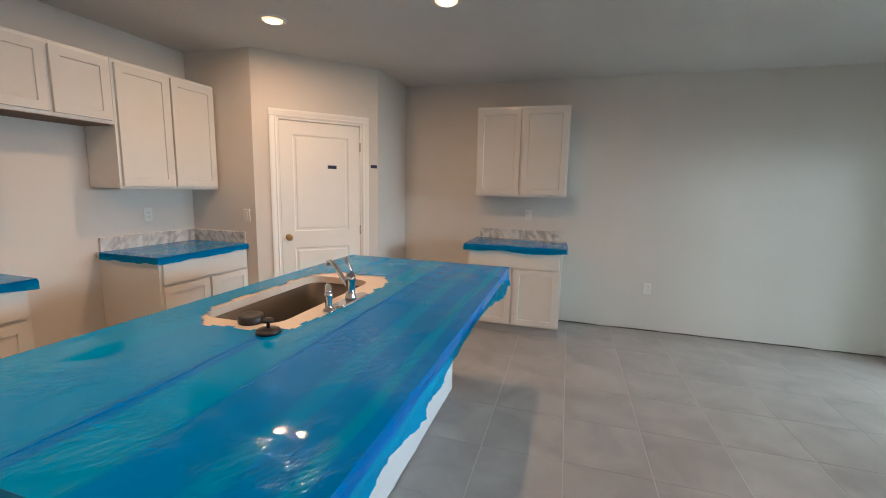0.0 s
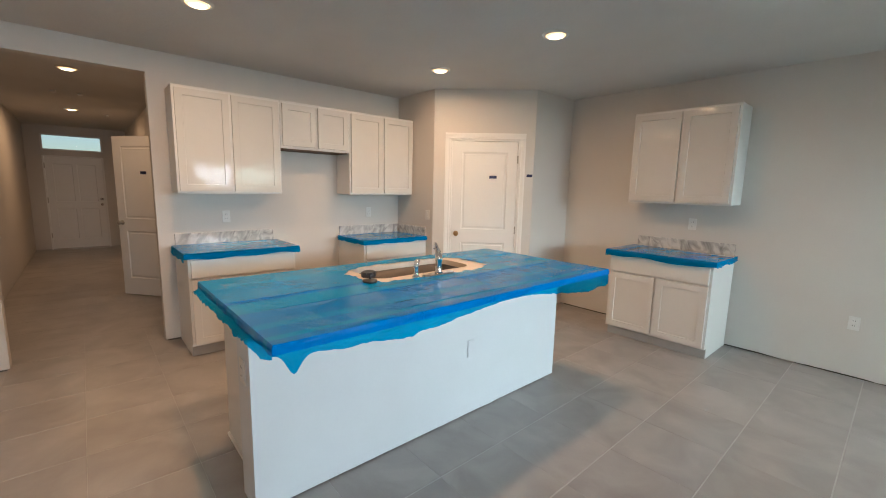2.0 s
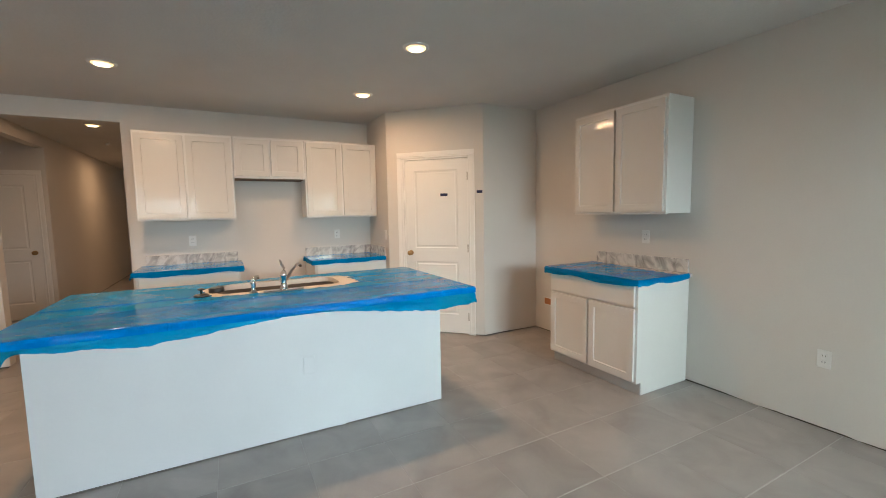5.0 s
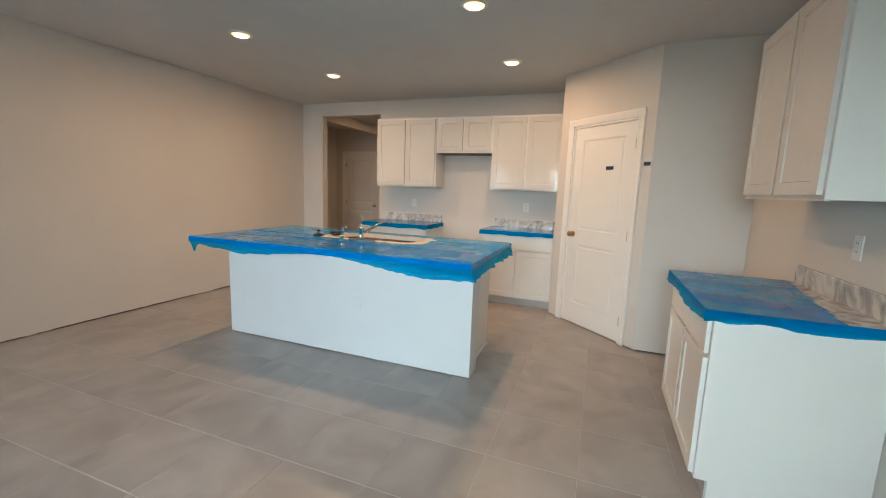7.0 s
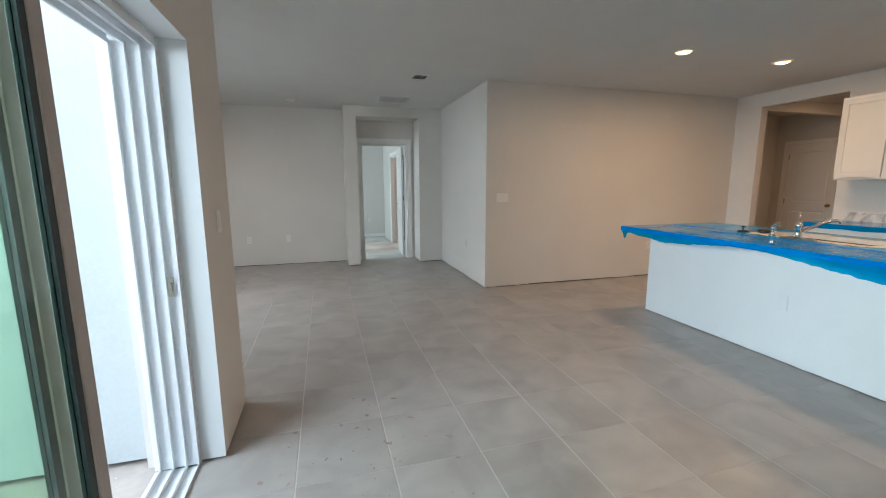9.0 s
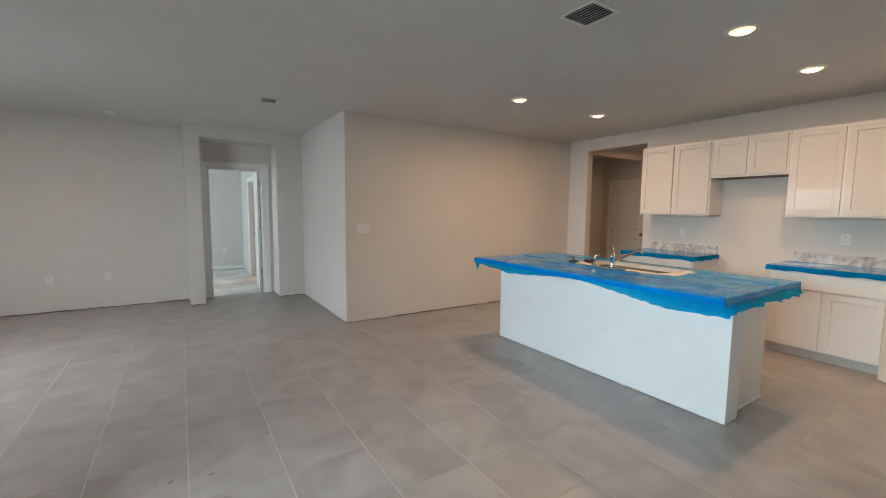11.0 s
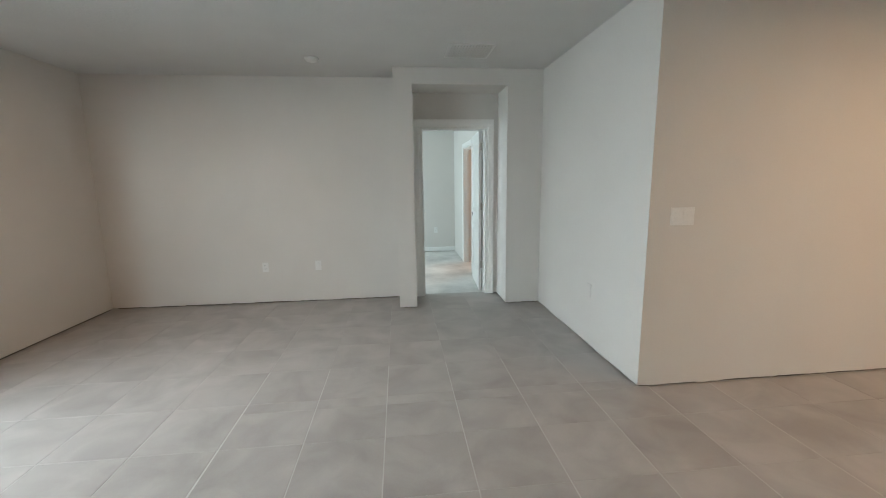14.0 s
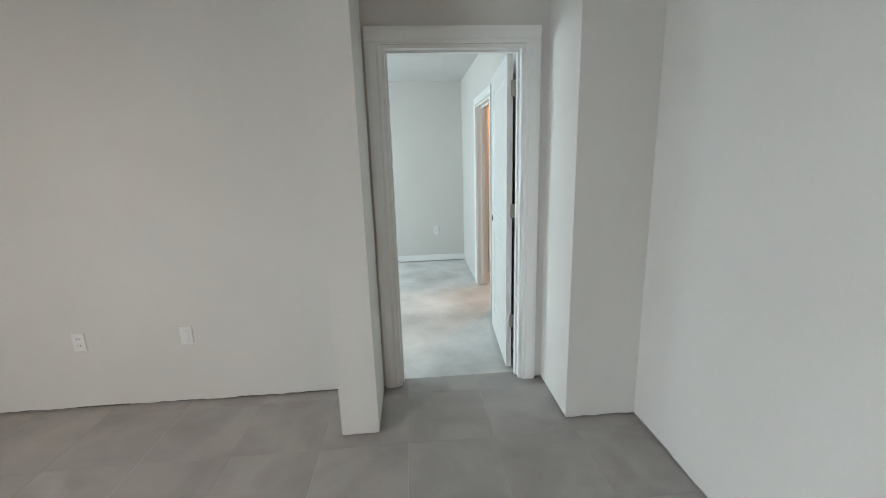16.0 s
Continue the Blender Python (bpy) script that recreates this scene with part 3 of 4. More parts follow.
def base_cabinet(m, w, label, d=0.60, h=0.868):
    cab = thing("base_cabinet", m, label, "base cabinet", "white kitchen base cabinets")
    bm = bmesh.new()
    prof = [(0, 0.10), (0, h), (d, h), (d, 0.003), (0.055, 0.003), (0.055, 0.10)]
    a = [bm.verts.new((0, y, z)) for y, z in prof]
    b = [bm.verts.new((w, y, z)) for y, z in prof]
    for i in range(len(prof)):
        j = (i + 1) % len(prof)
        bm.faces.new((a[i], b[i], b[j], a[j]))
    bm.faces.new(a[::-1])
    bm.faces.new(b)
    bmesh.ops.recalc_face_normals(bm, faces=bm.faces)
    part("body", bm, CAB, cab)
    part("toe_kick", boxes((0.002, 0.046, 0.003, w - 0.002, 0.054, 0.098)), TOEK, cab, "grey toe kick board")
    part("drawer_front", boxes((0.02, -0.021, h - 0.175, w - 0.02, -0.001, h - 0.018), bevel=0.003), CAB, cab, "plain slab drawer front")
    dw = (w - 0.04) / 2 - 0.012
    for x in (0.02, w - 0.02 - dw):
        part("door", shaker(dw, h - 0.175 - 0.018 - 0.115), CAB, cab, "recessed shaker door", m=pose(x, -0.021, 0.115))
    return cab


UZ, UH = 1.397, 0.90
upper_cabinet(pose(-2.77, 0.80, UZ, 0, 0, 90), 0.888, UH, "white shaker wall cabinet near the hall opening")
upper_cabinet(pose(-2.77, 1.690, 1.85, 0, 0, 90), 0.747, 0.447, "short white wall cabinet over the stove gap", raw=True)
upper_cabinet(pose(-2.77, 2.439, UZ, 0, 0, 90), 0.871, UH, "white shaker wall cabinet beside the pantry")
upper_cabinet(pose(-0.611, 4.576, UZ - 0.008), 0.930, UH,  "white shaker wall cabinet in glossy film, hung alone", d=0.312)
base_cabinet(pose(-2.48, 0.79, 0, 0, 0, 90), 0.90, "white base cabinet under a film-covered counter")
base_cabinet(pose(-2.48, 2.45, 0, 0, 0, 90), 0.86, "white base cabinet beside the pantry wall")
base_cabinet(pose(-0.60, 4.268, 0), 0.927, "white base cabinet standing alone against the wall", d=0.62)

CT, CB = 0.905, 0.870
IT, IB = 0.922, 0.885  # island top and its underside


def worktop(m, w, d, label, right=False):
    """A worktop with its splash boards; local front is y = 0, the wall is at y = d."""
    c = thing("worktop", m, label, "countertop", "marble counters")
    part("slab", boxes((0, 0, CB, w, d, CT), bevel=0.004), STONE, c)
    part("backsplash", boxes((0.03, d - 0.02, CT + 0.0005, w - (0.021 if right else 0.03), d - 0.001, 1.012), bevel=0.002), STONE, c, "grey veined marble splash board")
    if right:
        part("side_splash", boxes((w - 0.02, 0.03, CT + 0.0005, w - 0.001, d - 0.001, 1.012), bevel=0.002), STONE, c, "grey veined marble side splash")
    return c


worktop(pose(-2.445, 0.765, 0, 0, 0, 90), 0.95, 0.633, "marble counter beside the hall, wrapped in blue film")
worktop(pose(-2.445, 2.425, 0, 0, 0, 90), 0.886, 0.633, "marble counter beside the pantry, wrapped in blue film", right=True)
worktop(pose(-0.63, 4.225, 0), 0.985, 0.663, "marble counter standing alone, wrapped in blue film")

# ---- blue protective film ----


def film_material(name, strips):
    """Blue film with fine wrinkles; strips: overlapping lengths that run along y, each of its own depth of colour."""
    mat = bpy.data.materials.new(name)
    mat.use_nodes = True
    nt = mat.node_tree
    b = nt.nodes["Principled BSDF"]
    geo = nt.nodes.new("ShaderNodeNewGeometry")

    def noise_at(scale, detail, distortion, stretch):
        mp = nt.nodes.new("ShaderNodeMapping")
        mp.inputs["Scale"].default_value = stretch
        nt.links.new(geo.outputs["Position"], mp.inputs["Vector"])
        n = nt.nodes.new("ShaderNodeTexNoise")
        n.inputs["Scale"].default_value, n.inputs["Detail"].default_value, n.inputs["Distortion"].default_value = scale, detail, distortion
        nt.links.new(mp.outputs[0], n.inputs["Vector"])
        return n

    # strip edges across the island: position along x, wandering a little along y
    wob = noise_at(1.0, 2, 0.2, (2.0, 0.8, 1.0))
    sep = nt.nodes.new("ShaderNodeSeparateXYZ")
    nt.links.new(geo.outputs["Position"], sep.inputs[0])
    shift = nt.nodes.new("ShaderNodeMath")
    shift.operation = "MULTIPLY_ADD"
    shift.inputs[1].default_value = 0.09
    nt.links.new(wob.outputs[0], shift.inputs[0])
    nt.links.new(sep.outputs["X"], shift.inputs[2])
    across = nt.nodes.new("ShaderNodeMapRange")
    across.inputs[1].default_value, across.inputs[2].default_value = -1.235 + 0.045, -0.02 + 0.045
    nt.links.new(shift.outputs[0], across.inputs[0])
    cr = nt.nodes.new("ShaderNodeValToRGB")
    r = cr.color_ramp
    pale, mid, deep, edge = (0.0, 0.238, 0.53, 1), (0.0, 0.22, 0.54, 1), (0.0, 0.174, 0.52, 1), (0.0, 0.17, 0.53, 1)
    r.elements[0].position, r.elements[0].color = 0.0, pale
    r.elements[1].position, r.elements[1].color = 1.0, edge
    for p, c in ((0.20, pale), (0.21, mid), (0.455, mid), (0.463, edge), (0.498, edge), (0.506, pale), (0.63, pale), (0.642, deep), (0.78, deep), (0.80, mid), (0.84, mid), (0.85, deep), (0.925, deep), (0.935, pale), (0.962, pale), (0.97, edge)):
        r.elements.new(p).color = c
    if strips:
        nt.links.new(across.outputs[0], cr.inputs[0])
    else:
        nt.links.new(wob.outputs[0], cr.inputs[0])
    nt.links.new(cr.outputs[0], b.inputs["Base Color"])
    b.inputs["Roughness"].default_value = 0.06
    b.inputs["Specular IOR Level"].default_value = 0.5
    b.inputs["IOR"].default_value = 1.23
    # slack waves along the strips, and short fine creases in patches
    w1 = noise_at(1.0, 1, 0.3, (5.0, 1.1, 1.0))
    turn = nt.nodes.new("ShaderNodeMapping")
    turn.inputs["Rotation"].default_value = (0, 0, 0.45)
    nt.links.new(geo.outputs["Position"], turn.inputs["Vector"])
    stretch = nt.nodes.new("ShaderNodeMapping")
    stretch.inputs["Scale"].default_value = (85, 22, 8)
    nt.links.new(turn.outputs[0], stretch.inputs["Vector"])
    w2 = nt.nodes.new("ShaderNodeTexNoise")
    w2.inputs["Scale"].default_value, w2.inputs["Detail"].default_value, w2.inputs["Distortion"].default_value = 1.0, 1, 0.6
    nt.links.new(stretch.outputs[0], w2.inputs["Vector"])
    w3 = noise_at(3.6, 2, 0.0, (1, 1, 1))
    k = nt.nodes.new("ShaderNodeMapRange")
    k.inputs[1].default_value, k.inputs[2].default_value, k.inputs[3].default_value, k.inputs[4].default_value = 0.44, 0.62, 0.0, 1.15
    nt.links.new(w3.outputs[0], k.inputs[0])
    fine = nt.nodes.new("ShaderNodeMath")
    fine.operation = "MULTIPLY"
    nt.links.new(w2.outputs[0], fine.inputs[0])
    nt.links.new(k.outputs[0], fine.inputs[1])
    mul = nt.nodes.new("ShaderNodeMath")
    mul.operation = "MULTIPLY_ADD"
    mul.inputs[1].default_value = 0.5
    nt.links.new(w1.outputs[0], mul.inputs[0])
    nt.links.new(fine.outputs[0], mul.inputs[2])
    bp = nt.nodes.new("ShaderNodeBump")
    bp.inputs["Strength"].default_value, bp.inputs["Distance"].default_value = 0.8, 0.008
    nt.links.new(mul.outputs[0], bp.inputs["Height"])
    nt.links.new(bp.outputs[0], b.inputs["Normal"])
    return mat


FILM = film_material("blue_film", False)
STRIPS = film_material("blue_film_strips", True)


def skirt_material():
    mat = bpy.data.materials.new("loose_blue_film")
    mat.use_nodes = True
    nt = mat.node_tree
    b = nt.nodes["Principled BSDF"]
    b.inputs["Base Color"].default_value = (0.0, 0.40, 0.90, 1)
    b.inputs["Roughness"].default_value = 0.07
    sn = nt.nodes.new("ShaderNodeTexNoise")
    sn.inputs["Scale"].default_value, sn.inputs["Detail"].default_value, sn.inputs["Distortion"].default_value = 30, 3, 1.5
    sb = nt.nodes.new("ShaderNodeBump")
    sb.inputs["Strength"].default_value, sb.inputs["Distance"].default_value = 1.0, 0.02
    nt.links.new(sn.outputs[0], sb.inputs["Height"])
    nt.links.new(sb.outputs[0], b.inputs["Normal"])
    tl = nt.nodes.new("ShaderNodeBsdfTranslucent")
    tl.inputs[0].default_value = (0.0, 0.55, 1.0, 1)
    tp = nt.nodes.new("ShaderNodeBsdfTransparent")
    tp.inputs[0].default_value = (0.04, 0.58, 1.0, 1)
    m1, m2 = nt.nodes.new("ShaderNodeMixShader"), nt.nodes.new("ShaderNodeMixShader")
    m1.inputs[0].default_value, m2.inputs[0].default_value = 0.40, 0.55
    nt.links.new(b.outputs[0], m1.inputs[1])
    nt.links.new(tl.outputs[0], m1.inputs[2])
    nt.links.new(m1.outputs[0], m2.inputs[1])
    nt.links.new(tp.outputs[0], m2.inputs[2])
    nt.links.new(m2.outputs[0], nt.nodes["Material Output"].inputs["Surface"])
    return mat


SKIRT = skirt_material()


def film_skirt(bm, p, q, out, drop, steps, seed, z=CT + 0.003, flare=0.02, pleat=0.012, join=0.0):
    """A loose strip of film that hangs along the edge from p to q; drop(s) is its length, out the way it stands off."""
    p, q, out = Vector(p), Vector(q), Vector(out)
    run = (q - p).normalized()
    p, q = p - run * join, q + run * join
    rows = 9
    grid = []
    for i in range(steps + 1):
        s = i / steps
        base = p.lerp(q, s)
        col = []
        d = drop(s)
        for k in range(rows + 1):
            u = k / rows
            n = noise.noise(Vector((s * 14 + seed, u * 2.0, seed * 3.1)))
            n2 = noise.noise(Vector((s * 45 + seed, u * 4.0, seed * 1.7)))
            fade = min(1, s / 0.02, (1 - s) / 0.02)
            n3 = noise.noise(Vector((s * 110 + seed, u * 7.0, seed * 2.3)))
            stand = 0.004 * min(1, u * 3)
            off = stand + fade * (u * flare + u * (pleat * n + pleat * 0.35 * n2 + pleat * 0.22 * n3) * min(1, d / 0.05))
            at = base + run * ((2 * s - 1) * stand) + out * off
            col.append(bm.verts.new((at.x, at.y, z - d * u * (1 + 0.015 * n2))))
        grid.append(col)
    for a, b in zip(grid, grid[1:]):
        for k in range(rows):
            bm.faces.new((a[k], b[k], b[k + 1], a[k + 1]))


def film_sheet(bm, x0, y0, x1, y1, z, nx, ny, seed, hole=None, lift=0.003):
    """The taut part of the film, slightly wrinkled; hole(x, y) says where it is cut away."""
    g = {}
    for i in range(nx + 1):
        for k in range(ny + 1):
            x, y = x0 + (x1 - x0) * i / nx, y0 + (y1 - y0) * k / ny
            rim = i in (0, nx) or k in (0, ny)
            h = 0 if rim else lift * max(0, noise.noise(Vector((x * 9 + seed, y * 2.2, seed))))
            g[i, k] = bm.verts.new((x, y, z + h))
    for i in range(nx):
        for k in range(ny):
            cx, cy = x0 + (x1 - x0) * (i + 0.5) / nx, y0 + (y1 - y0) * (k + 0.5) / ny
            if hole and hole(cx, cy):
                continue
            bm.faces.new((g[i, k], g[i + 1, k], g[i + 1, k + 1], g[i, k + 1]))
    bmesh.ops.delete(bm, geom=[v for v in bm.verts if not v.link_faces], context="VERTS")


def counter_film(m, w, d, seed, label, drops, bare=None):
    f = thing("protective_film", m, label, "protective film", "blue counter films")
    bm = bmesh.new()
    film_sheet(bm, -0.003, -0.003, w + 0.003, d - 0.022, CT + 0.003, 48, 36, seed, bare)
    part("sheet", bm, FILM, f, smooth=True)
    edges = (((-0.003, -0.003), (w + 0.003, -0.003), (0, -1)), ((w + 0.003, -0.003), (w + 0.003, d - 0.05), (1, 0)), ((-0.003, d - 0.05), (-0.003, -0.003), (-1, 0)))
    for (a, b, o), dr in zip(edges, drops):
        if dr:
            bm = bmesh.new()
            film_skirt(bm, (*a, 0), (*b, 0), (*o, 0), lambda s, dr=dr: dr * (1 + 0.45 * noise.noise(Vector((s * 5 + seed * 2, dr * 9, seed)))), 40, seed + dr * 10, flare=0.008)
            part("loose_edge", bm, SKIRT, f, "loose translucent blue edge", smooth=True)
    return f


counter_film(pose(-2.445, 0.765, 0, 0, 0, 90), 0.95, 0.633, 3.0, "blue protective film on the counter beside the hall", (0.05, 0.05, 0.06))
counter_film(pose(-2.445, 2.425, 0, 0, 0, 90), 0.863, 0.633, 5.0, "blue protective film on the counter beside the pantry", (0.045, 0, 0.045))
counter_film(pose(-0.63, 4.225, 0), 0.985, 0.663, 7.0, "blue film on the lone counter, folded back off the marble", (0.055, 0.045, 0.06),
             lambda x, y: y > 0.625 - 0.155 * x / 0.985 + 0.010 * noise.noise(Vector((x * 9, 0, 5))))

# ---- island ----
island = thing("island", pose(0, 0, 0), "white kitchen island with a plain drywall back", "kitchen island")
part("knee_wall", boxes((-0.56, 0.66, 0.008, -0.38, 2.968, IB)), ISLAND_WALL, island, "white painted drywall back panel")
# dark strip stands for the shade under the back panel
part("gap_shade", boxes((-0.55, 0.67, 0.0, -0.39, 2.958, 0.008)), GAPSHADE, island, "dark strip that stands for the shaded gap at the floor")
part("end_panel", boxes((-1.125, 0.735, 0.003, -0.561, 0.75, IB - 0.001)), CAB, island)
part("end_panel", boxes((-1.125, 2.885, 0.003, -0.561, 2.90, IB - 0.001)), CAB, island)
part("shoe_moulding", boxes((-1.12, 0.722, 0.003, -0.561, 0.734, 0.02)), TRIM, island)
part("shoe_moulding", boxes((-1.12, 2.901, 0.003, -0.561, 2.913, 0.02)), TRIM, island)
part("body", boxes((-1.125, 0.751, 0.10, -0.562, 2.884, 0.66), (-1.125, 0.751, 0.66, -0.562, 1.47, IB - 0.002), (-1.125, 2.35, 0.66, -0.562, 2.884, IB - 0.002), (-1.125, 1.47, 0.66, -1.105, 2.35, IB - 0.002), (-1.065, 0.751, 0.003, -0.562, 2.884, 0.10)), CAB, island)
dw = (2.133 - 0.02) / 4
for k in range(4):
    part("door", shaker(dw - 0.02, 0.57), CAB, island, m=pose(-1.146, 0.761 + dw * (k + 1) - 0.01, 0.115, 0, 0, -90))
    part("drawer_front", boxes((0, 0, 0, dw - 0.02, 0.02, 0.15), bevel=0.003), CAB, island, m=pose(-1.146, 0.761 + dw * (k + 1) - 0.01, 0.70, 0, 0, -90))

IX0, IX1, IY0, IY1 = -1.235, -0.02, 0.645, 3.05
SX0, SX1, SY0, SY1 = -1.08, -0.70, 1.50, 2.32


def rounded(x0, y0, x1, y1, r, z, bm, n=6):
    vs = []
    for cx, cy, a0 in ((x1 - r, y1 - r, 0), (x0 + r, y1 - r, 90), (x0 + r, y0 + r, 180), (x1 - r, y0 + r, 270)):
        for k in range(n + 1):
            a = radians(a0 + 90 * k / n)
            vs.append(bm.verts.new((cx + r * math.cos(a), cy + r * math.sin(a), z)))
    return vs


top = thing("worktop", pose(0, 0, 0), "pale marble island top with an undermount sink", "countertop", "marble counters")
bm = bmesh.new()


def ring_with_hole(bm, z):
    """The hole's rounded outline, and as many points round the outer rectangle."""
    n, r = 6, 0.09
    h = rounded(SX0, SY0, SX1, SY1, r, z, bm, n)
    o = []
    for (cx, cy), (p0, p1) in zip(((IX1, IY1), (IX0, IY1), (IX0, IY0), (IX1, IY0)), (((IX1, SY1 - r), (SX1 - r, IY1)), ((SX0 + r, IY1), (IX0, SY1 - r)), ((IX0, SY0 + r), (SX0 + r, IY0)), ((SX1 - r, IY0), (IX1, SY0 + r)))):
        for k in range(n + 1):
            f = 2 * k / n
            a, b, u = ((*p0,), (cx, cy), f) if f <= 1 else ((cx, cy), (*p1,), f - 1)
            o.append(bm.verts.new((a[0] + (b[0] - a[0]) * u, a[1] + (b[1] - a[1]) * u, z)))
    return o, h


a1, h1 = ring_with_hole(bm, IT)
a0, h0 = ring_with_hole(bm, IB)
for lo, hi in ((a0, a1), (h0, h1), (a1, h1), (a0, h0)):
    for i in range(len(lo)):
        j = (i + 1) % len(lo)
        bm.faces.new((lo[i], lo[j], hi[j], hi[i]))
bmesh.ops.recalc_face_normals(bm, faces=bm.faces)
part("slab", bm, material("island_stone", (0.70, 0.60, 0.50), 0.35, vary=0.06, scale=6, bump=0.0), top)

sink = thing("sink", pose(0, 0, 0), "empty stainless steel undermount sink", "sink")
bm = bmesh.new()
rings = [rounded(SX0 - 0.015, SY0 - 0.015, SX1 + 0.015, SY1 + 0.015, 0.10, IB - 0.001, bm), rounded(SX0 + 0.004, SY0 + 0.004, SX1 - 0.004, SY1 - 0.004, 0.09, IB - 0.002, bm), rounded(SX0 + 0.012, SY0 + 0.012, SX1 - 0.012, SY1 - 0.012, 0.09, 0.72, bm), rounded(SX0 + 0.05, SY0 + 0.05, SX1 - 0.05, SY1 - 0.05, 0.07, 0.69, bm)]
for a, b in zip(rings, rings[1:]):
    for i in range(len(a)):
        j = (i + 1) % len(a)
        bm.faces.new((a[i], a[j], b[j], b[i]))
bm.faces.new(rings[-1])
bmesh.ops.recalc_face_normals(bm, faces=bm.faces)
# the bowl's dark reflections are put into its base colour
part("bowl", bm, DARKSTEEL, sink, smooth=True)
bm = bmesh.new()
lathe(bm, pose(-0.89, 1.91, 0.691), [(0.055, 0), (0.055, 0.004), (0.04, 0.004), (0.035, 0.001)])
part("drain", bm, CHROME, sink, smooth=True)

film = thing("protective_film", pose(0, 0, 0), "wrinkled blue film over the island top, torn round the sink", "protective film", "blue counter films")


def torn(x, y):
    cx, cy, a, b = -0.845, 1.93, 0.265, 0.50
    dx, dy = abs(x - cx) / a, abs(y - cy) / b
    w = 0.10 * noise.noise(Vector((x * 14, y * 14, 3.3)))
    return (dx ** 4 + dy ** 4) ** 0.25 < 1 + w


bm = bmesh.new()
film_sheet(bm, IX0 - 0.003, IY0 - 0.003, IX1 + 0.003, IY1 + 0.003, IT + 0.003, 90, 170, 11.0, torn, lift=0.004)
part("sheet", bm, STRIPS, film, smooth=True)


# overlap seams along the length and short glinting wrinkles
rnd = random.Random(41)
for sx, y0, y1, r in ((-0.66, 0.66, 1.36, 0.0022), (-0.45, 0.66, 3.03, 0.0014), (-0.10, 0.9, 3.03, 0.0014), (-0.92, 2.47, 3.03, 0.0018)):
    m = 24
    bm = bmesh.new()
    tube(bm, [(sx + 0.02 * noise.noise(Vector((k * 0.14, sx * 20, 1.5))), y0 + (y1 - y0) * k / m, IT + 0.0034) for k in range(m + 1)],
         [0.0005 + r * math.sin(math.pi * (0.08 + 0.84 * k / m)) * (0.8 + 0.3 * rnd.random()) for k in range(m + 1)], 8)
    part("seam", bm, STRIPS, film, smooth=True)


def bump_at(s, c, w):
    return math.exp(-((s - c) / w) ** 2)


def drop_east(s):
    slack = 0.062 * max(0.0, 1 - abs(s - 0.25) / 0.26) + 0.085 * (max(0.0, (s - 0.58) / 0.29) if s < 0.87 else 1 - 1.3 * (s - 0.87))
    return 0.037 + slack + 0.006 * noise.noise(Vector((s * 45, 1, 8))) + 0.012 * noise.noise(Vector((s * 13, 5, 8))) * min(1, slack / 0.03) + 0.075 * bump_at(s, 0.03, 0.014)


def drop_south(s):
    return 0.052 + 0.022 * noise.noise(Vector((s * 9, 2, 2))) + 0.012 * noise.noise(Vector((s * 40, 2, 5)))


def drop_north(s):
    return 0.085 + 0.03 * noise.noise(Vector((s * 7, 4, 2))) + 0.03 * bump_at(s, 0.02, 0.05)


for a, b, o, dr, sd, fl in (((IX1 + 0.003, IY0), (IX1 + 0.003, IY1), (1, 0), drop_east, 21.0, 0.012), ((IX0, IY0 - 0.003), (IX1, IY0 - 0.003), (0, -1), drop_south, 22.0, 0.03),
                        ((IX1, IY1 + 0.003), (IX0, IY1 + 0.003), (0, 1), drop_north, 23.0, 0.03), ((IX0 - 0.003, IY1), (IX0 - 0.003, IY0), (-1, 0), lambda s: 0.05 + 0.015 * noise.noise(Vector((s * 9, 7, 2))), 24.0, 0.01)):
    bm = bmesh.new()
    film_skirt(bm, (*a, 0), (*b, 0), (*o, 0), lambda s: 0.039, 60, sd, z=IT + 0.003, flare=0.001, join=0.003)
    part("wrapped_edge", bm, STRIPS, film, smooth=True)
    bm = bmesh.new()
    film_skirt(bm, (*a, 0), (*b, 0), (*o, 0), lambda s, dr=dr: max(0.004, dr(s) - 0.036), 240, sd + 1.3, z=IT - 0.033, flare=fl, pleat=0.03, join=0.003)
    part("loose_edge", bm, SKIRT, film, "loose translucent blue edge", smooth=True)

# ---- faucet and small things on the island ----
faucet = thing("faucet", pose(-0.602, 1.908, IT), "single-lever chrome kitchen faucet beside the sink", "faucet")
bm = bmesh.new()
pl = rounded(-0.032, -0.13, 0.032, 0.13, 0.031, 0.0, bm)
pt = rounded(-0.028, -0.126, 0.028, 0.126, 0.027, 0.012, bm)
for i in range(len(pl)):
    j = (i + 1) % len(pl)
    bm.faces.new((pl[i], pl[j], pt[j], pt[i]))
bm.faces.new(pt)
part("deck_plate", bm, CHROME, faucet)
bm = bmesh.new()
lathe(bm, pose(0, 0, 0.012), [(0.027, 0), (0.026, 0.01), (0.022, 0.02), (0.021, 0.075), (0.024, 0.082), (0.025, 0.10), (0.02, 0.118), (0.004, 0.124)])
part("body", bm, CHROME, faucet, smooth=True)
bm = bmesh.new()
tube(bm, [(0, 0, 0.06), (-0.03, 0.02, 0.072), (-0.075, 0.05, 0.102), (-0.12, 0.081, 0.13), (-0.16, 0.109, 0.149), (-0.188, 0.128, 0.155), (-0.206, 0.140, 0.149), (-0.212, 0.144, 0.134)], [0.015, 0.0135, 0.012, 0.0115, 0.011, 0.011, 0.0115, 0.012])
part("spout", bm, CHROME, faucet, smooth=True)
bm = bmesh.new()
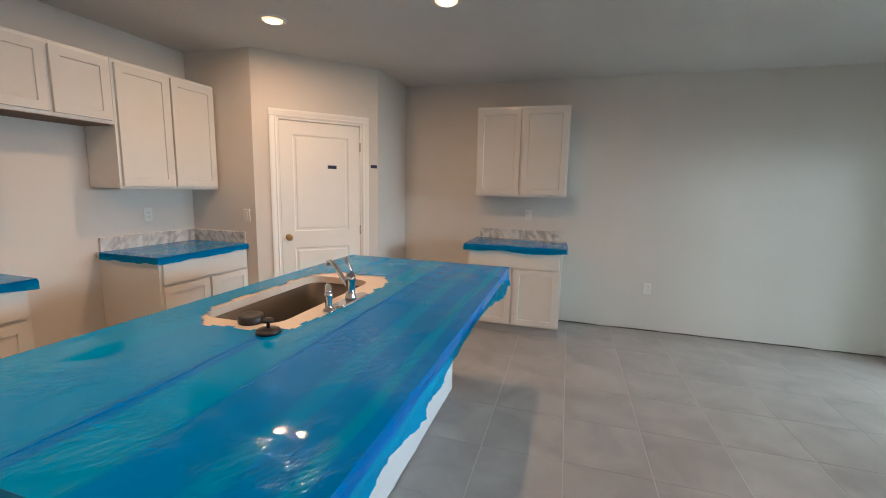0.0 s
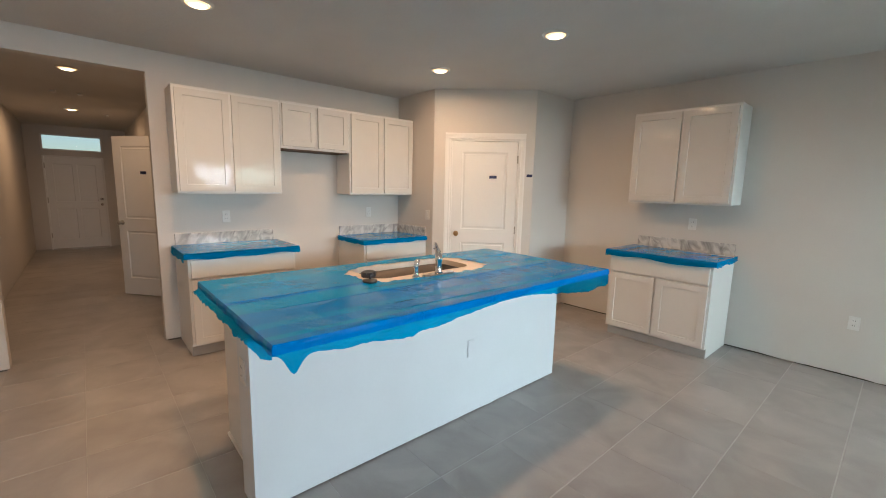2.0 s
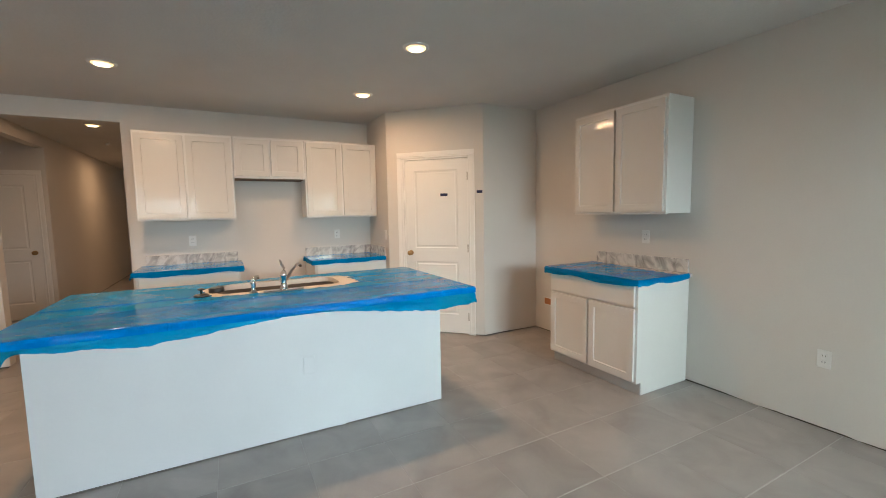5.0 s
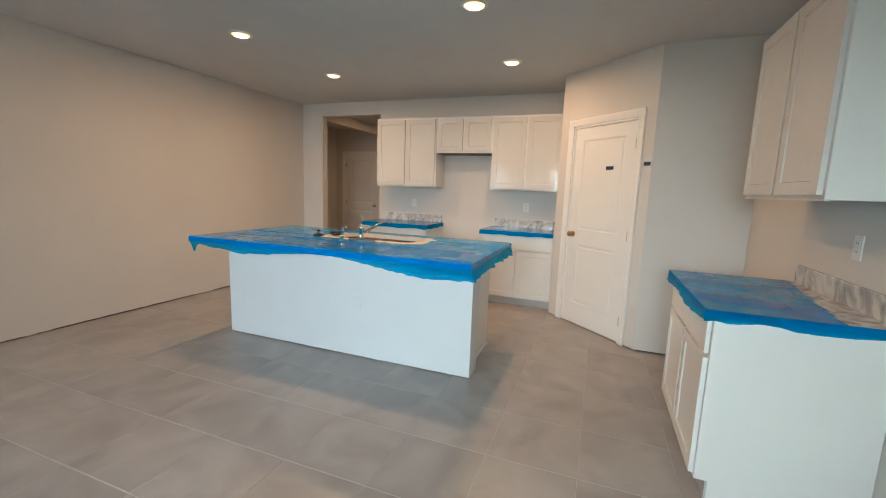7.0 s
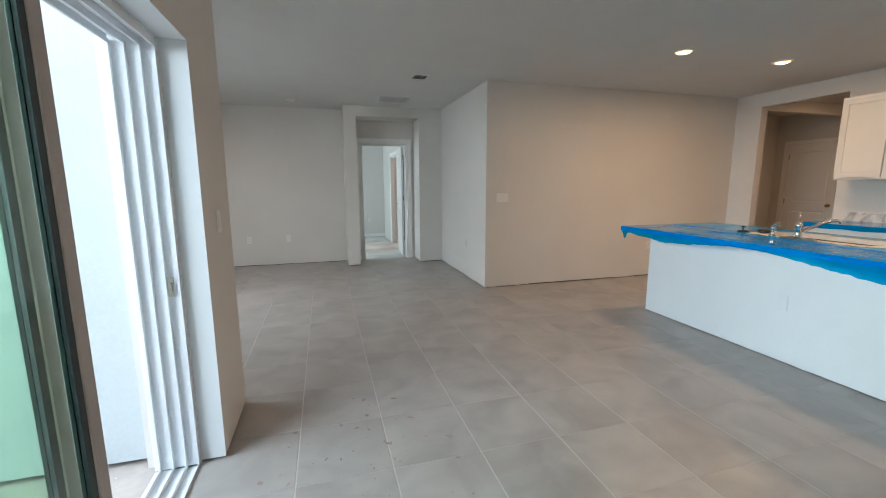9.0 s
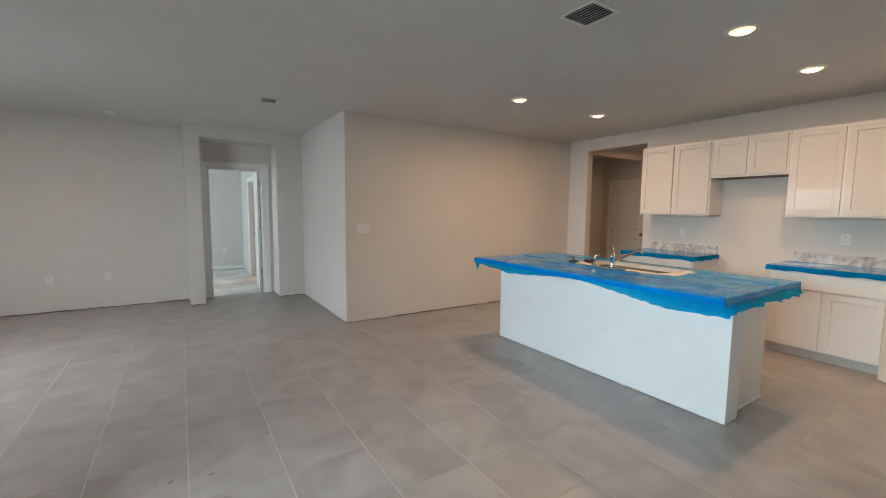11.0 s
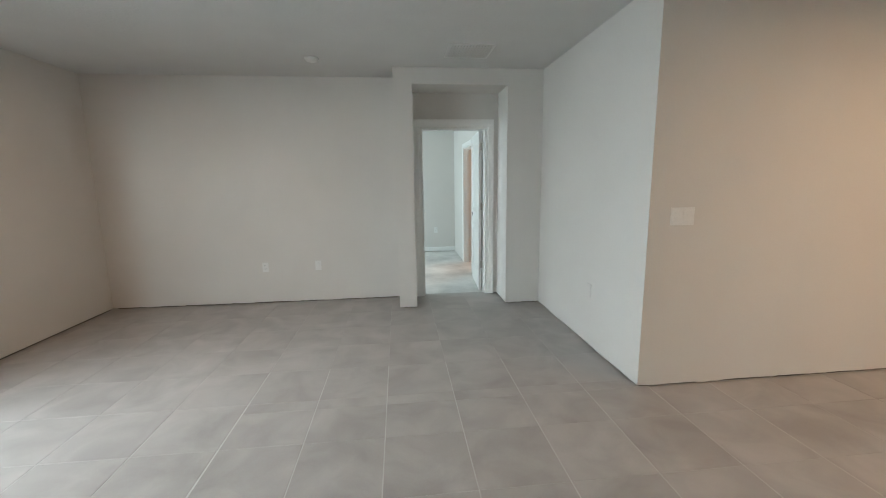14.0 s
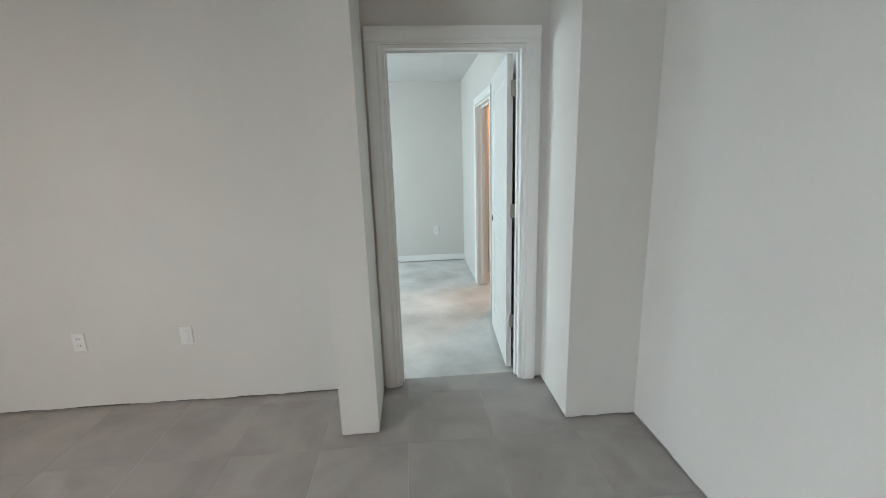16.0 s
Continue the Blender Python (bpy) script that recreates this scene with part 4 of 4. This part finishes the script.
tube(bm, [(0, 0, 0.115), (0.006, 0.004, 0.135), (0.006, 0.004, 0.155), (-0.008, -0.008, 0.18), (-0.018, -0.016, 0.205), (-0.02, -0.018, 0.212)], [0.018, 0.013, 0.009, 0.0075, 0.0085, 0.004])
part("lever", bm, CHROME, faucet, smooth=True)
spray = thing("side_sprayer", pose(-0.60, 1.72, IT), "chrome side sprayer standing in its holder", "sprayer")
bm = bmesh.new()
lathe(bm, pose(0, 0, 0.003), [(0.028, 0), (0.026, 0.008), (0.016, 0.018), (0.014, 0.03), (0.015, 0.055), (0.017, 0.075), (0.015, 0.085), (0.003, 0.088)])
part("holder", bm, CHROME, spray, smooth=True)
bm = bmesh.new()
tube(bm, [(0, 0, 0.075), (-0.004, 0.006, 0.095), (-0.012, 0.018, 0.106), (-0.024, 0.032, 0.104)], [0.015, 0.016, 0.014, 0.013])
part("spray_head", bm, CHROME, spray, smooth=True)
stopper = thing("sink_stopper", pose(-0.661, 1.424, IT + 0.004), "black rubber sink stopper with a knob", "sink stopper")
bm = bmesh.new()
lathe(bm, pose(0, 0, 0), [(0.042, 0.0), (0.045, 0.006), (0.040, 0.014), (0.014, 0.02)])
part("disc", bm, BLACKP, stopper, smooth=True)
bm = bmesh.new()
lathe(bm, pose(0, 0, 0.018), [(0.006, 0), (0.006, 0.022), (0.020, 0.026), (0.021, 0.032), (0.012, 0.037)])
part("knob", bm, BLACKP, stopper, smooth=True)
bm = bmesh.new()
lathe(bm, pose(-0.81, 1.505, IT + 0.001, 3, 2, 0), [(0.046, 0), (0.048, 0.004), (0.046, 0.028), (0.040, 0.032), (0.030, 0.030)])
solid("splash_guard", bm, BLACKP, "black ribbed rubber disposal ring beside the sink", "splash guard", smooth=True)

# ---- wall plates ----


def wall_plate(name, m, kind, label, mat=None):
    """A plate on a wall; local front is -y."""
    n = {"switch": 1, "outlet": 1, "double": 2, "blank": 1}[kind]
    mat = mat or WHITEP
    w, hh = (0.072, 0.058) if n == 1 else (0.165, 0.059)
    p = thing(name, m, label, "outlet" if kind == "outlet" else "light switch", "white wall plates")
    part("plate", boxes((-w / 2, -0.007, -hh, w / 2, -0.0005, hh), bevel=0.0025), mat, p)
    for k in range(n):
        cx = (k - (n - 1) / 2) * 0.066
        if kind == "blank":
            part("cover", boxes((-0.030, -0.0085, -0.052, 0.030, -0.0071, 0.052), bevel=0.0005), mat, p)
        elif kind == "outlet":
            for cz in (-0.02, 0.02):
                s = part("socket", boxes((cx - 0.017, -0.009, cz - 0.014, cx + 0.017, -0.0072, cz + 0.014), bevel=0.0008), WHITEP, p)
                part("slot", boxes((cx - 0.009, -0.0096, cz - 0.004, cx - 0.006, -0.0091, cz + 0.006), (cx + 0.006, -0.0096, cz - 0.004, cx + 0.009, -0.0091, cz + 0.006)), DARKV, s)
        else:
            if kind == "switch":
                part("rocker", boxes((cx - 0.016, -0.011, -0.033, cx + 0.016, -0.0072, 0.033), bevel=0.0015), WHITEP, p)
            else:
                part("cover", boxes((cx - 0.032, -0.010, -0.026, cx + 0.032, -0.0072, 0.048), bevel=0.0015), WHITEP, p)
    return p


E_, N_, S_, W_ = 90, 180, 0, -90  # the way the plate faces: east, north, south, west
wall_plate("outlet", pose(-3.08, 1.24, 1.16, 0, 0, E_), "outlet", "white outlet over the counter beside the hall")
wall_plate("outlet", pose(-3.08, 2.86, 1.17, 0, 0, E_), "outlet", "white outlet over the counter beside the pantry")
wall_plate("light_switch", pose(-2.455, 3.312, 1.164, 0, 0, S_), "switch", "white switch on the pantry side wall")
wall_plate("outlet", pose(-0.07, 4.89, 1.177, 0, 0, S_), "outlet", "white outlet over the lone counter")
wall_plate("outlet", pose(1.20, 4.89, 0.46, 0, 0, S_), "outlet", "white outlet low on the bare wall")
wall_plate("outlet", pose(-0.38, 2.01, 0.46, 0, 0, E_), "blank", "blank white outlet cover on the island back", ISLAND_WALL)
wall_plate("outlet", pose(-0.47, 0.66, 0.66, 0, 0, S_), "outlet", "white outlet on the island end")
wall_plate("outlet", pose(4.15, -3.22, 0.44, 0, 0, N_), "outlet", "white outlet low on the living room wall")
wall_plate("light_switch", pose(3.535, -3.22, 0.445, 0, 0, N_), "switch", "blank white cable plate low on the wall")
wall_plate("light_switch", pose(0.711, -0.72, 1.182, 0, 0, N_), "double", "white double switch near the wall corner")
wall_plate("light_switch", pose(3.465, 1.80, 1.17, 0, 0, W_), "switch", "white switch beside the sliding door")
wall_plate("outlet", pose(-1.635, -0.72, 0.46, 0, 0, N_), "outlet", "white outlet low on the long wall")
wall_plate("outlet", pose(0.94, -1.492, 0.487, 0, 0, E_), "blank", "blank outlet cover painted over with the wall colour", WALL)
wall_plate("outlet", pose(1.81, -6.52, 0.44, 0, 0, N_), "outlet", "white outlet low on the bedroom wall")

socket_box = thing("outlet_box", pose(-1.33, 4.89, 0.36), "open electrical box in the wall, still without its cover", "outlet box")
part("rim", boxes((-0.062, -0.004, -0.045, 0.062, -0.0005, -0.036), (-0.062, -0.004, 0.036, 0.062, -0.0005, 0.045), (-0.062, -0.004, -0.036, -0.053, -0.0005, 0.036), (0.053, -0.004, -0.036, 0.062, -0.0005, 0.036), bevel=0.001), WHITEP, socket_box)
part("back", boxes((-0.053, -0.0025, -0.036, 0.053, -0.0005, 0.036)), material("raw_wood_orange", (0.42, 0.17, 0.07), 0.8, vary=0.15, grain=80), socket_box, "orange brown inside of the box")

# ---- ceiling fittings ----


def downlight(x, y, watts):
    d = thing("downlight", pose(x, y, CZ), "round recessed ceiling light, lit warm", "ceiling light", "recessed ceiling lights")
    bm = bmesh.new()
    n = 40
    rings = [[bm.verts.new((r * math.cos(2 * math.pi * k / n), r * math.sin(2 * math.pi * k / n), z)) for k in range(n)] for r, z in ((0.095, -0.0005), (0.092, -0.008), (0.076, -0.012), (0.070, -0.006))]
    for a, b in zip(rings, rings[1:]):
        for k in range(n):
            bm.faces.new((a[k], b[k], b[(k + 1) % n], a[(k + 1) % n]))
    part("trim_ring", bm, WHITEP, d, smooth=True)
    bm = bmesh.new()
    lathe(bm, pose(0, 0, -0.024), [(0.02, 0), (0.040, 0.002), (0.052, 0.006), (0.054, 0.012)], 40)
    lens = part("lens", bm, LAMP, d, "glowing domed lens", smooth=True)
    # added glowing ring: the lit baffle's orange glow, given as emission
    bm = bmesh.new()
    lathe(bm, pose(0, 0, -0.018), [(0.054, 0), (0.062, 0.003), (0.0695, 0.008), (0.0695, 0.013)], 40)
    part("baffle_glow", bm, BAFFLEGLOW, lens, "ring that glows in place of the lamplit baffle round the lens", smooth=True)
    area_lamp("downlight_beam", look((x, y, CZ - 0.027), (x, y, 0)), 0.13, 0.13, watts, WARM, "DISK", 180)


for x, y in ((-0.46, 2.86), (-1.74, 2.855), (-0.45, 0.815), (-1.73, 0.825)):
    downlight(x, y, 16.0)
downlight(4.33, -0.9, 12)
downlight(-4.40, 0.167, 9)
downlight(-7.63, 0.16, 13)
area_lamp("bathroom_light", look((0.75, -5.35, BZ - 0.05), (0.75, -5.35, 0)), 0.3, 0.3, 14, (1.0, 0.5, 0.26), "DISK")


def vent(x, y, w, d, n, label, open_=True):
    v = thing("ceiling_vent", pose(x, y, CZ), label, "ceiling vent", "ceiling vents")
    f = 0.022
    part("frame", boxes((-w / 2, -d / 2, -0.008, -w / 2 + f, d / 2, -0.0005), (w / 2 - f, -d / 2, -0.008, w / 2, d / 2, -0.0005), (-w / 2 + f, -d / 2, -0.008, w / 2 - f, -d / 2 + f, -0.0005), (-w / 2 + f, d / 2 - f, -0.008, w / 2 - f, d / 2, -0.0005), bevel=0.001), WHITEP, v)
    part("backing", boxes((-w / 2 + f, -d / 2 + f, -0.002, w / 2 - f, d / 2 - f, -0.0006)), DARKV if open_ else WHITEP, v)
    for k in range(n):
        cx = -w / 2 + f + (w - 2 * f) * (k + 0.5) / n
        part("slat", boxes((-0.0105, -d / 2 + f, -0.0008, 0.0105, d / 2 - f, 0.0008)), WHITEP, v, m=pose(cx, 0, -0.008, 0, 40, 0))


vent(1.77, -0.78, 0.20, 0.22, 7, "white louvred ceiling supply vent")
vent(0.53, 2.45, 0.25, 0.25, 8, "white louvred ceiling vent over the dining space")
vent(1.86, -2.2, 0.42, 0.40, 14, "large white ceiling return grille", False)
smoke = thing("smoke_detector", pose(3.33, -2.5, CZ), "white round smoke detector on the ceiling", "smoke detector")
bm = bmesh.new()
lathe(bm, pose(0, 0, -0.036), [(0.035, 0), (0.055, 0.008), (0.060, 0.02), (0.066, 0.024), (0.066, 0.0355)])
part("body", bm, WHITEP, smoke, smooth=True)
for x, y in ((-5.97, 0.0), (-5.94, 0.26), (-7.98, 0.61)):
    s = thing("smoke_detector", pose(x, y, CZ), "small white round ceiling sensor in the hall", "smoke detector")
    bm = bmesh.new()
    lathe(bm, pose(0, 0, -0.03), [(0.016, 0), (0.028, 0.01), (0.03, 0.0295)])
    part("body", bm, WHITEP, s, smooth=True)

# ---- floor tiles ----


def tile_material():
    mat = bpy.data.materials.new("porcelain_tile")
    mat.use_nodes = True
    nt = mat.node_tree
    b = nt.nodes["Principled BSDF"]
    geo = nt.nodes.new("ShaderNodeNewGeometry")
    info = nt.nodes.new("ShaderNodeObjectInfo")
    off = nt.nodes.new("ShaderNodeVectorMath")
    off.operation = "MULTIPLY_ADD"
    off.inputs[1].default_value = (1, 1, 1)
    comb = nt.nodes.new("ShaderNodeCombineXYZ")
    mulr = nt.nodes.new("ShaderNodeMath")
    mulr.operation = "MULTIPLY"
    mulr.inputs[1].default_value = 37.0
    nt.links.new(info.outputs["Random"], mulr.inputs[0])
    nt.links.new(mulr.outputs[0], comb.inputs[2])
    nt.links.new(geo.outputs["Position"], off.inputs[0])
    nt.links.new(comb.outputs[0], off.inputs[2])
    n1 = nt.nodes.new("ShaderNodeTexNoise")
    n1.inputs["Scale"].default_value, n1.inputs["Detail"].default_value, n1.inputs["Distortion"].default_value = 3.2, 6, 0.6
    n2 = nt.nodes.new("ShaderNodeTexNoise")
    n2.inputs["Scale"].default_value, n2.inputs["Detail"].default_value = 90, 3
    n3 = nt.nodes.new("ShaderNodeTexNoise")
    n3.inputs["Scale"].default_value, n3.inputs["Detail"].default_value = 0.9, 6
    nt.links.new(off.outputs[0], n1.inputs["Vector"])
    nt.links.new(off.outputs[0], n2.inputs["Vector"])
    nt.links.new(geo.outputs["Position"], n3.inputs["Vector"])
    cr = nt.nodes.new("ShaderNodeValToRGB")
    cr.color_ramp.elements[0].position, cr.color_ramp.elements[0].color = 0.30, (0.285, 0.265, 0.250, 1)
    cr.color_ramp.elements[1].position, cr.color_ramp.elements[1].color = 0.70, (0.395, 0.370, 0.351, 1)
    nt.links.new(n1.outputs[0], cr.inputs[0])
    mr = nt.nodes.new("ShaderNodeMapRange")
    mr.inputs[1].default_value, mr.inputs[2].default_value, mr.inputs[3].default_value, mr.inputs[4].default_value = 0.3, 0.7, 0.985, 1.015
    nt.links.new(n2.outputs[0], mr.inputs[0])
    sc = nt.nodes.new("ShaderNodeVectorMath")
    sc.operation = "SCALE"
    nt.links.new(cr.outputs[0], sc.inputs[0])
    nt.links.new(mr.outputs[0], sc.inputs["Scale"])
    nt.links.new(sc.outputs[0], b.inputs["Base Color"])
    rr = nt.nodes.new("ShaderNodeMapRange")
    rr.inputs[1].default_value, rr.inputs[2].default_value, rr.inputs[3].default_value, rr.inputs[4].default_value = 0.35, 0.65, 0.29, 0.40
    nt.links.new(n3.outputs[0], rr.inputs[0])
    nt.links.new(rr.outputs[0], b.inputs["Roughness"])
    b.inputs["Specular IOR Level"].default_value = 0.55
    bp = nt.nodes.new("ShaderNodeBump")
    bp.inputs["Strength"].default_value, bp.inputs["Distance"].default_value = 0.15, 0.01
    nt.links.new(n1.outputs[0], bp.inputs["Height"])
    nt.links.new(bp.outputs[0], b.inputs["Normal"])
    return mat


TILE = tile_material()
TW, TL, JOINT, BUTT = 0.4508, 0.4600, 0.0060, 0.0016
TY = 1.928
floor_ob = bpy.data.objects["floor"]
rooms = [(-3.20, -0.72, 3.57, 4.89), (0.94, -3.315, 3.57, -0.72), (3.57, -3.22, 5.9, 1.51), (-10.6, -0.64, -3.20, 1.02), (-5.53, -1.82, -3.20, -0.64)]


def tile_mesh(w, l, b):
    bm = bmesh.new()
    lo = [bm.verts.new(c) for c in ((0, 0, -0.006), (w, 0, -0.006), (w, l, -0.006), (0, l, -0.006))]
    mid = [bm.verts.new(c) for c in ((0, 0, -0.001), (w, 0, -0.001), (w, l, -0.001), (0, l, -0.001))]
    hi = [bm.verts.new(c) for c in ((b, b, 0), (w - b, b, 0), (w - b, l - b, 0), (b, l - b, 0))]
    for p, q in ((lo, mid), (mid, hi)):
        for i in range(4):
            j = (i + 1) % 4
            bm.faces.new((p[i], p[j], q[j], q[i]))
    bm.faces.new(hi)
    return mesh_of("tile", bm, TILE)


tile_cache = {}
field_verts, field_faces = [], []
for n_room, (rx0, ry0, rx1, ry1) in enumerate(rooms):
    i0, i1 = math.floor((rx0 - 3.115) / TW), math.ceil((rx1 - 3.115) / TW)
    for i in range(i0, i1):
        cx0, cx1 = max(rx0, 3.115 + i * TW), min(rx1, 3.115 + (i + 1) * TW)
        k0, k1 = math.floor((ry0 - TY) / TL), math.ceil((ry1 - TY) / TL)
        for k in range(k0, k1):
            cy0, cy1 = max(ry0, TY + k * TL), min(ry1, TY + (k + 1) * TL)
            if cx1 - cx0 < 0.02 or cy1 - cy0 < 0.02:
                continue
            far = cy1 < -1.2
            joint, butt = (0.0012, 0.0008) if far else (JOINT, BUTT)
            x, y, w, l = cx0 + joint / 2, cy0 + butt / 2, round(cx1 - cx0 - joint, 4), round(cy1 - cy0 - butt, 4)
            if n_room >= 3:
                n = len(field_verts)
                field_verts += [(x, y, -0.006), (x + w, y, -0.006), (x + w, y + l, -0.006), (x, y + l, -0.006), (x, y, 0), (x + w, y, 0), (x + w, y + l, 0), (x, y + l, 0)]
                field_faces += [(n + 4, n + 5, n + 6, n + 7), (n, n + 1, n + 5, n + 4), (n + 1, n + 2, n + 6, n + 5), (n + 2, n + 3, n + 7, n + 6), (n + 3, n, n + 4, n + 7)]
                continue
            if (w, l) not in tile_cache:
                tile_cache[w, l] = tile_mesh(w, l, 0.0004 if far else 0.001)
            ob = new("tile", tile_cache[w, l])
            ob.location = (x, y, 0)
            ob.parent = floor_ob
me = bpy.data.meshes.new("tile_field")
me.from_pydata(field_verts, [], field_faces)
me.materials.append(TILE)
field = tagged(new("tile_field", me), "grey porcelain tiles of the hall floor", kind="stuff")
field.parent = floor_ob

# ---- mud smears and grit on the floor by the sliding door ----
MUD = material("dried_mud", (0.29, 0.225, 0.20), 0.95, vary=0.3, grain=120)
bm = bmesh.new()
rnd = random.Random(5)
for k in range(64):
    cx, cy = rnd.gauss(2.88, 0.25), rnd.gauss(2.25, 0.24)
    if cx > 3.4 or cy < 1.6:
        continue
    r = abs(rnd.gauss(0, 0.0042)) + 0.0012
    a0, st = rnd.random() * 3.14, rnd.uniform(1.0, 3.2)
    vs = []
    for i in range(7):
        a = 2 * math.pi * i / 7
        u, v = r * st * math.cos(a) * rnd.uniform(0.6, 1.2), r * math.sin(a) * rnd.uniform(0.6, 1.2)
        vs.append(bm.verts.new((cx + u * math.cos(a0) - v * math.sin(a0), cy + u * math.sin(a0) + v * math.cos(a0), 0.0008)))
    bm.faces.new(vs)
solid("mud_smears", bm, MUD, "dried brown mud specks on the grey tiles", "mud", "stuff")
bm = bmesh.new()
for k in range(60):
    cx, cy, r = rnd.uniform(3.6, 4.3), rnd.uniform(2.0, 2.9), rnd.uniform(0.002, 0.010)
    zz = -0.0298
    vs = [bm.verts.new((cx + r * math.cos(a) * rnd.uniform(0.5, 1.3), cy + r * math.sin(a) * rnd.uniform(0.5, 1.3), zz)) for a in (0, 1.2, 2.5, 3.8, 5.1)]
    tip = bm.verts.new((cx, cy, zz + r * 0.5))
    for i in range(5):
        bm.faces.new((vs[i], vs[(i + 1) % 5], tip))
solid("plaster_crumbs", bm, TRIM, "white plaster crumbs on the patio slab", "debris", "stuff")
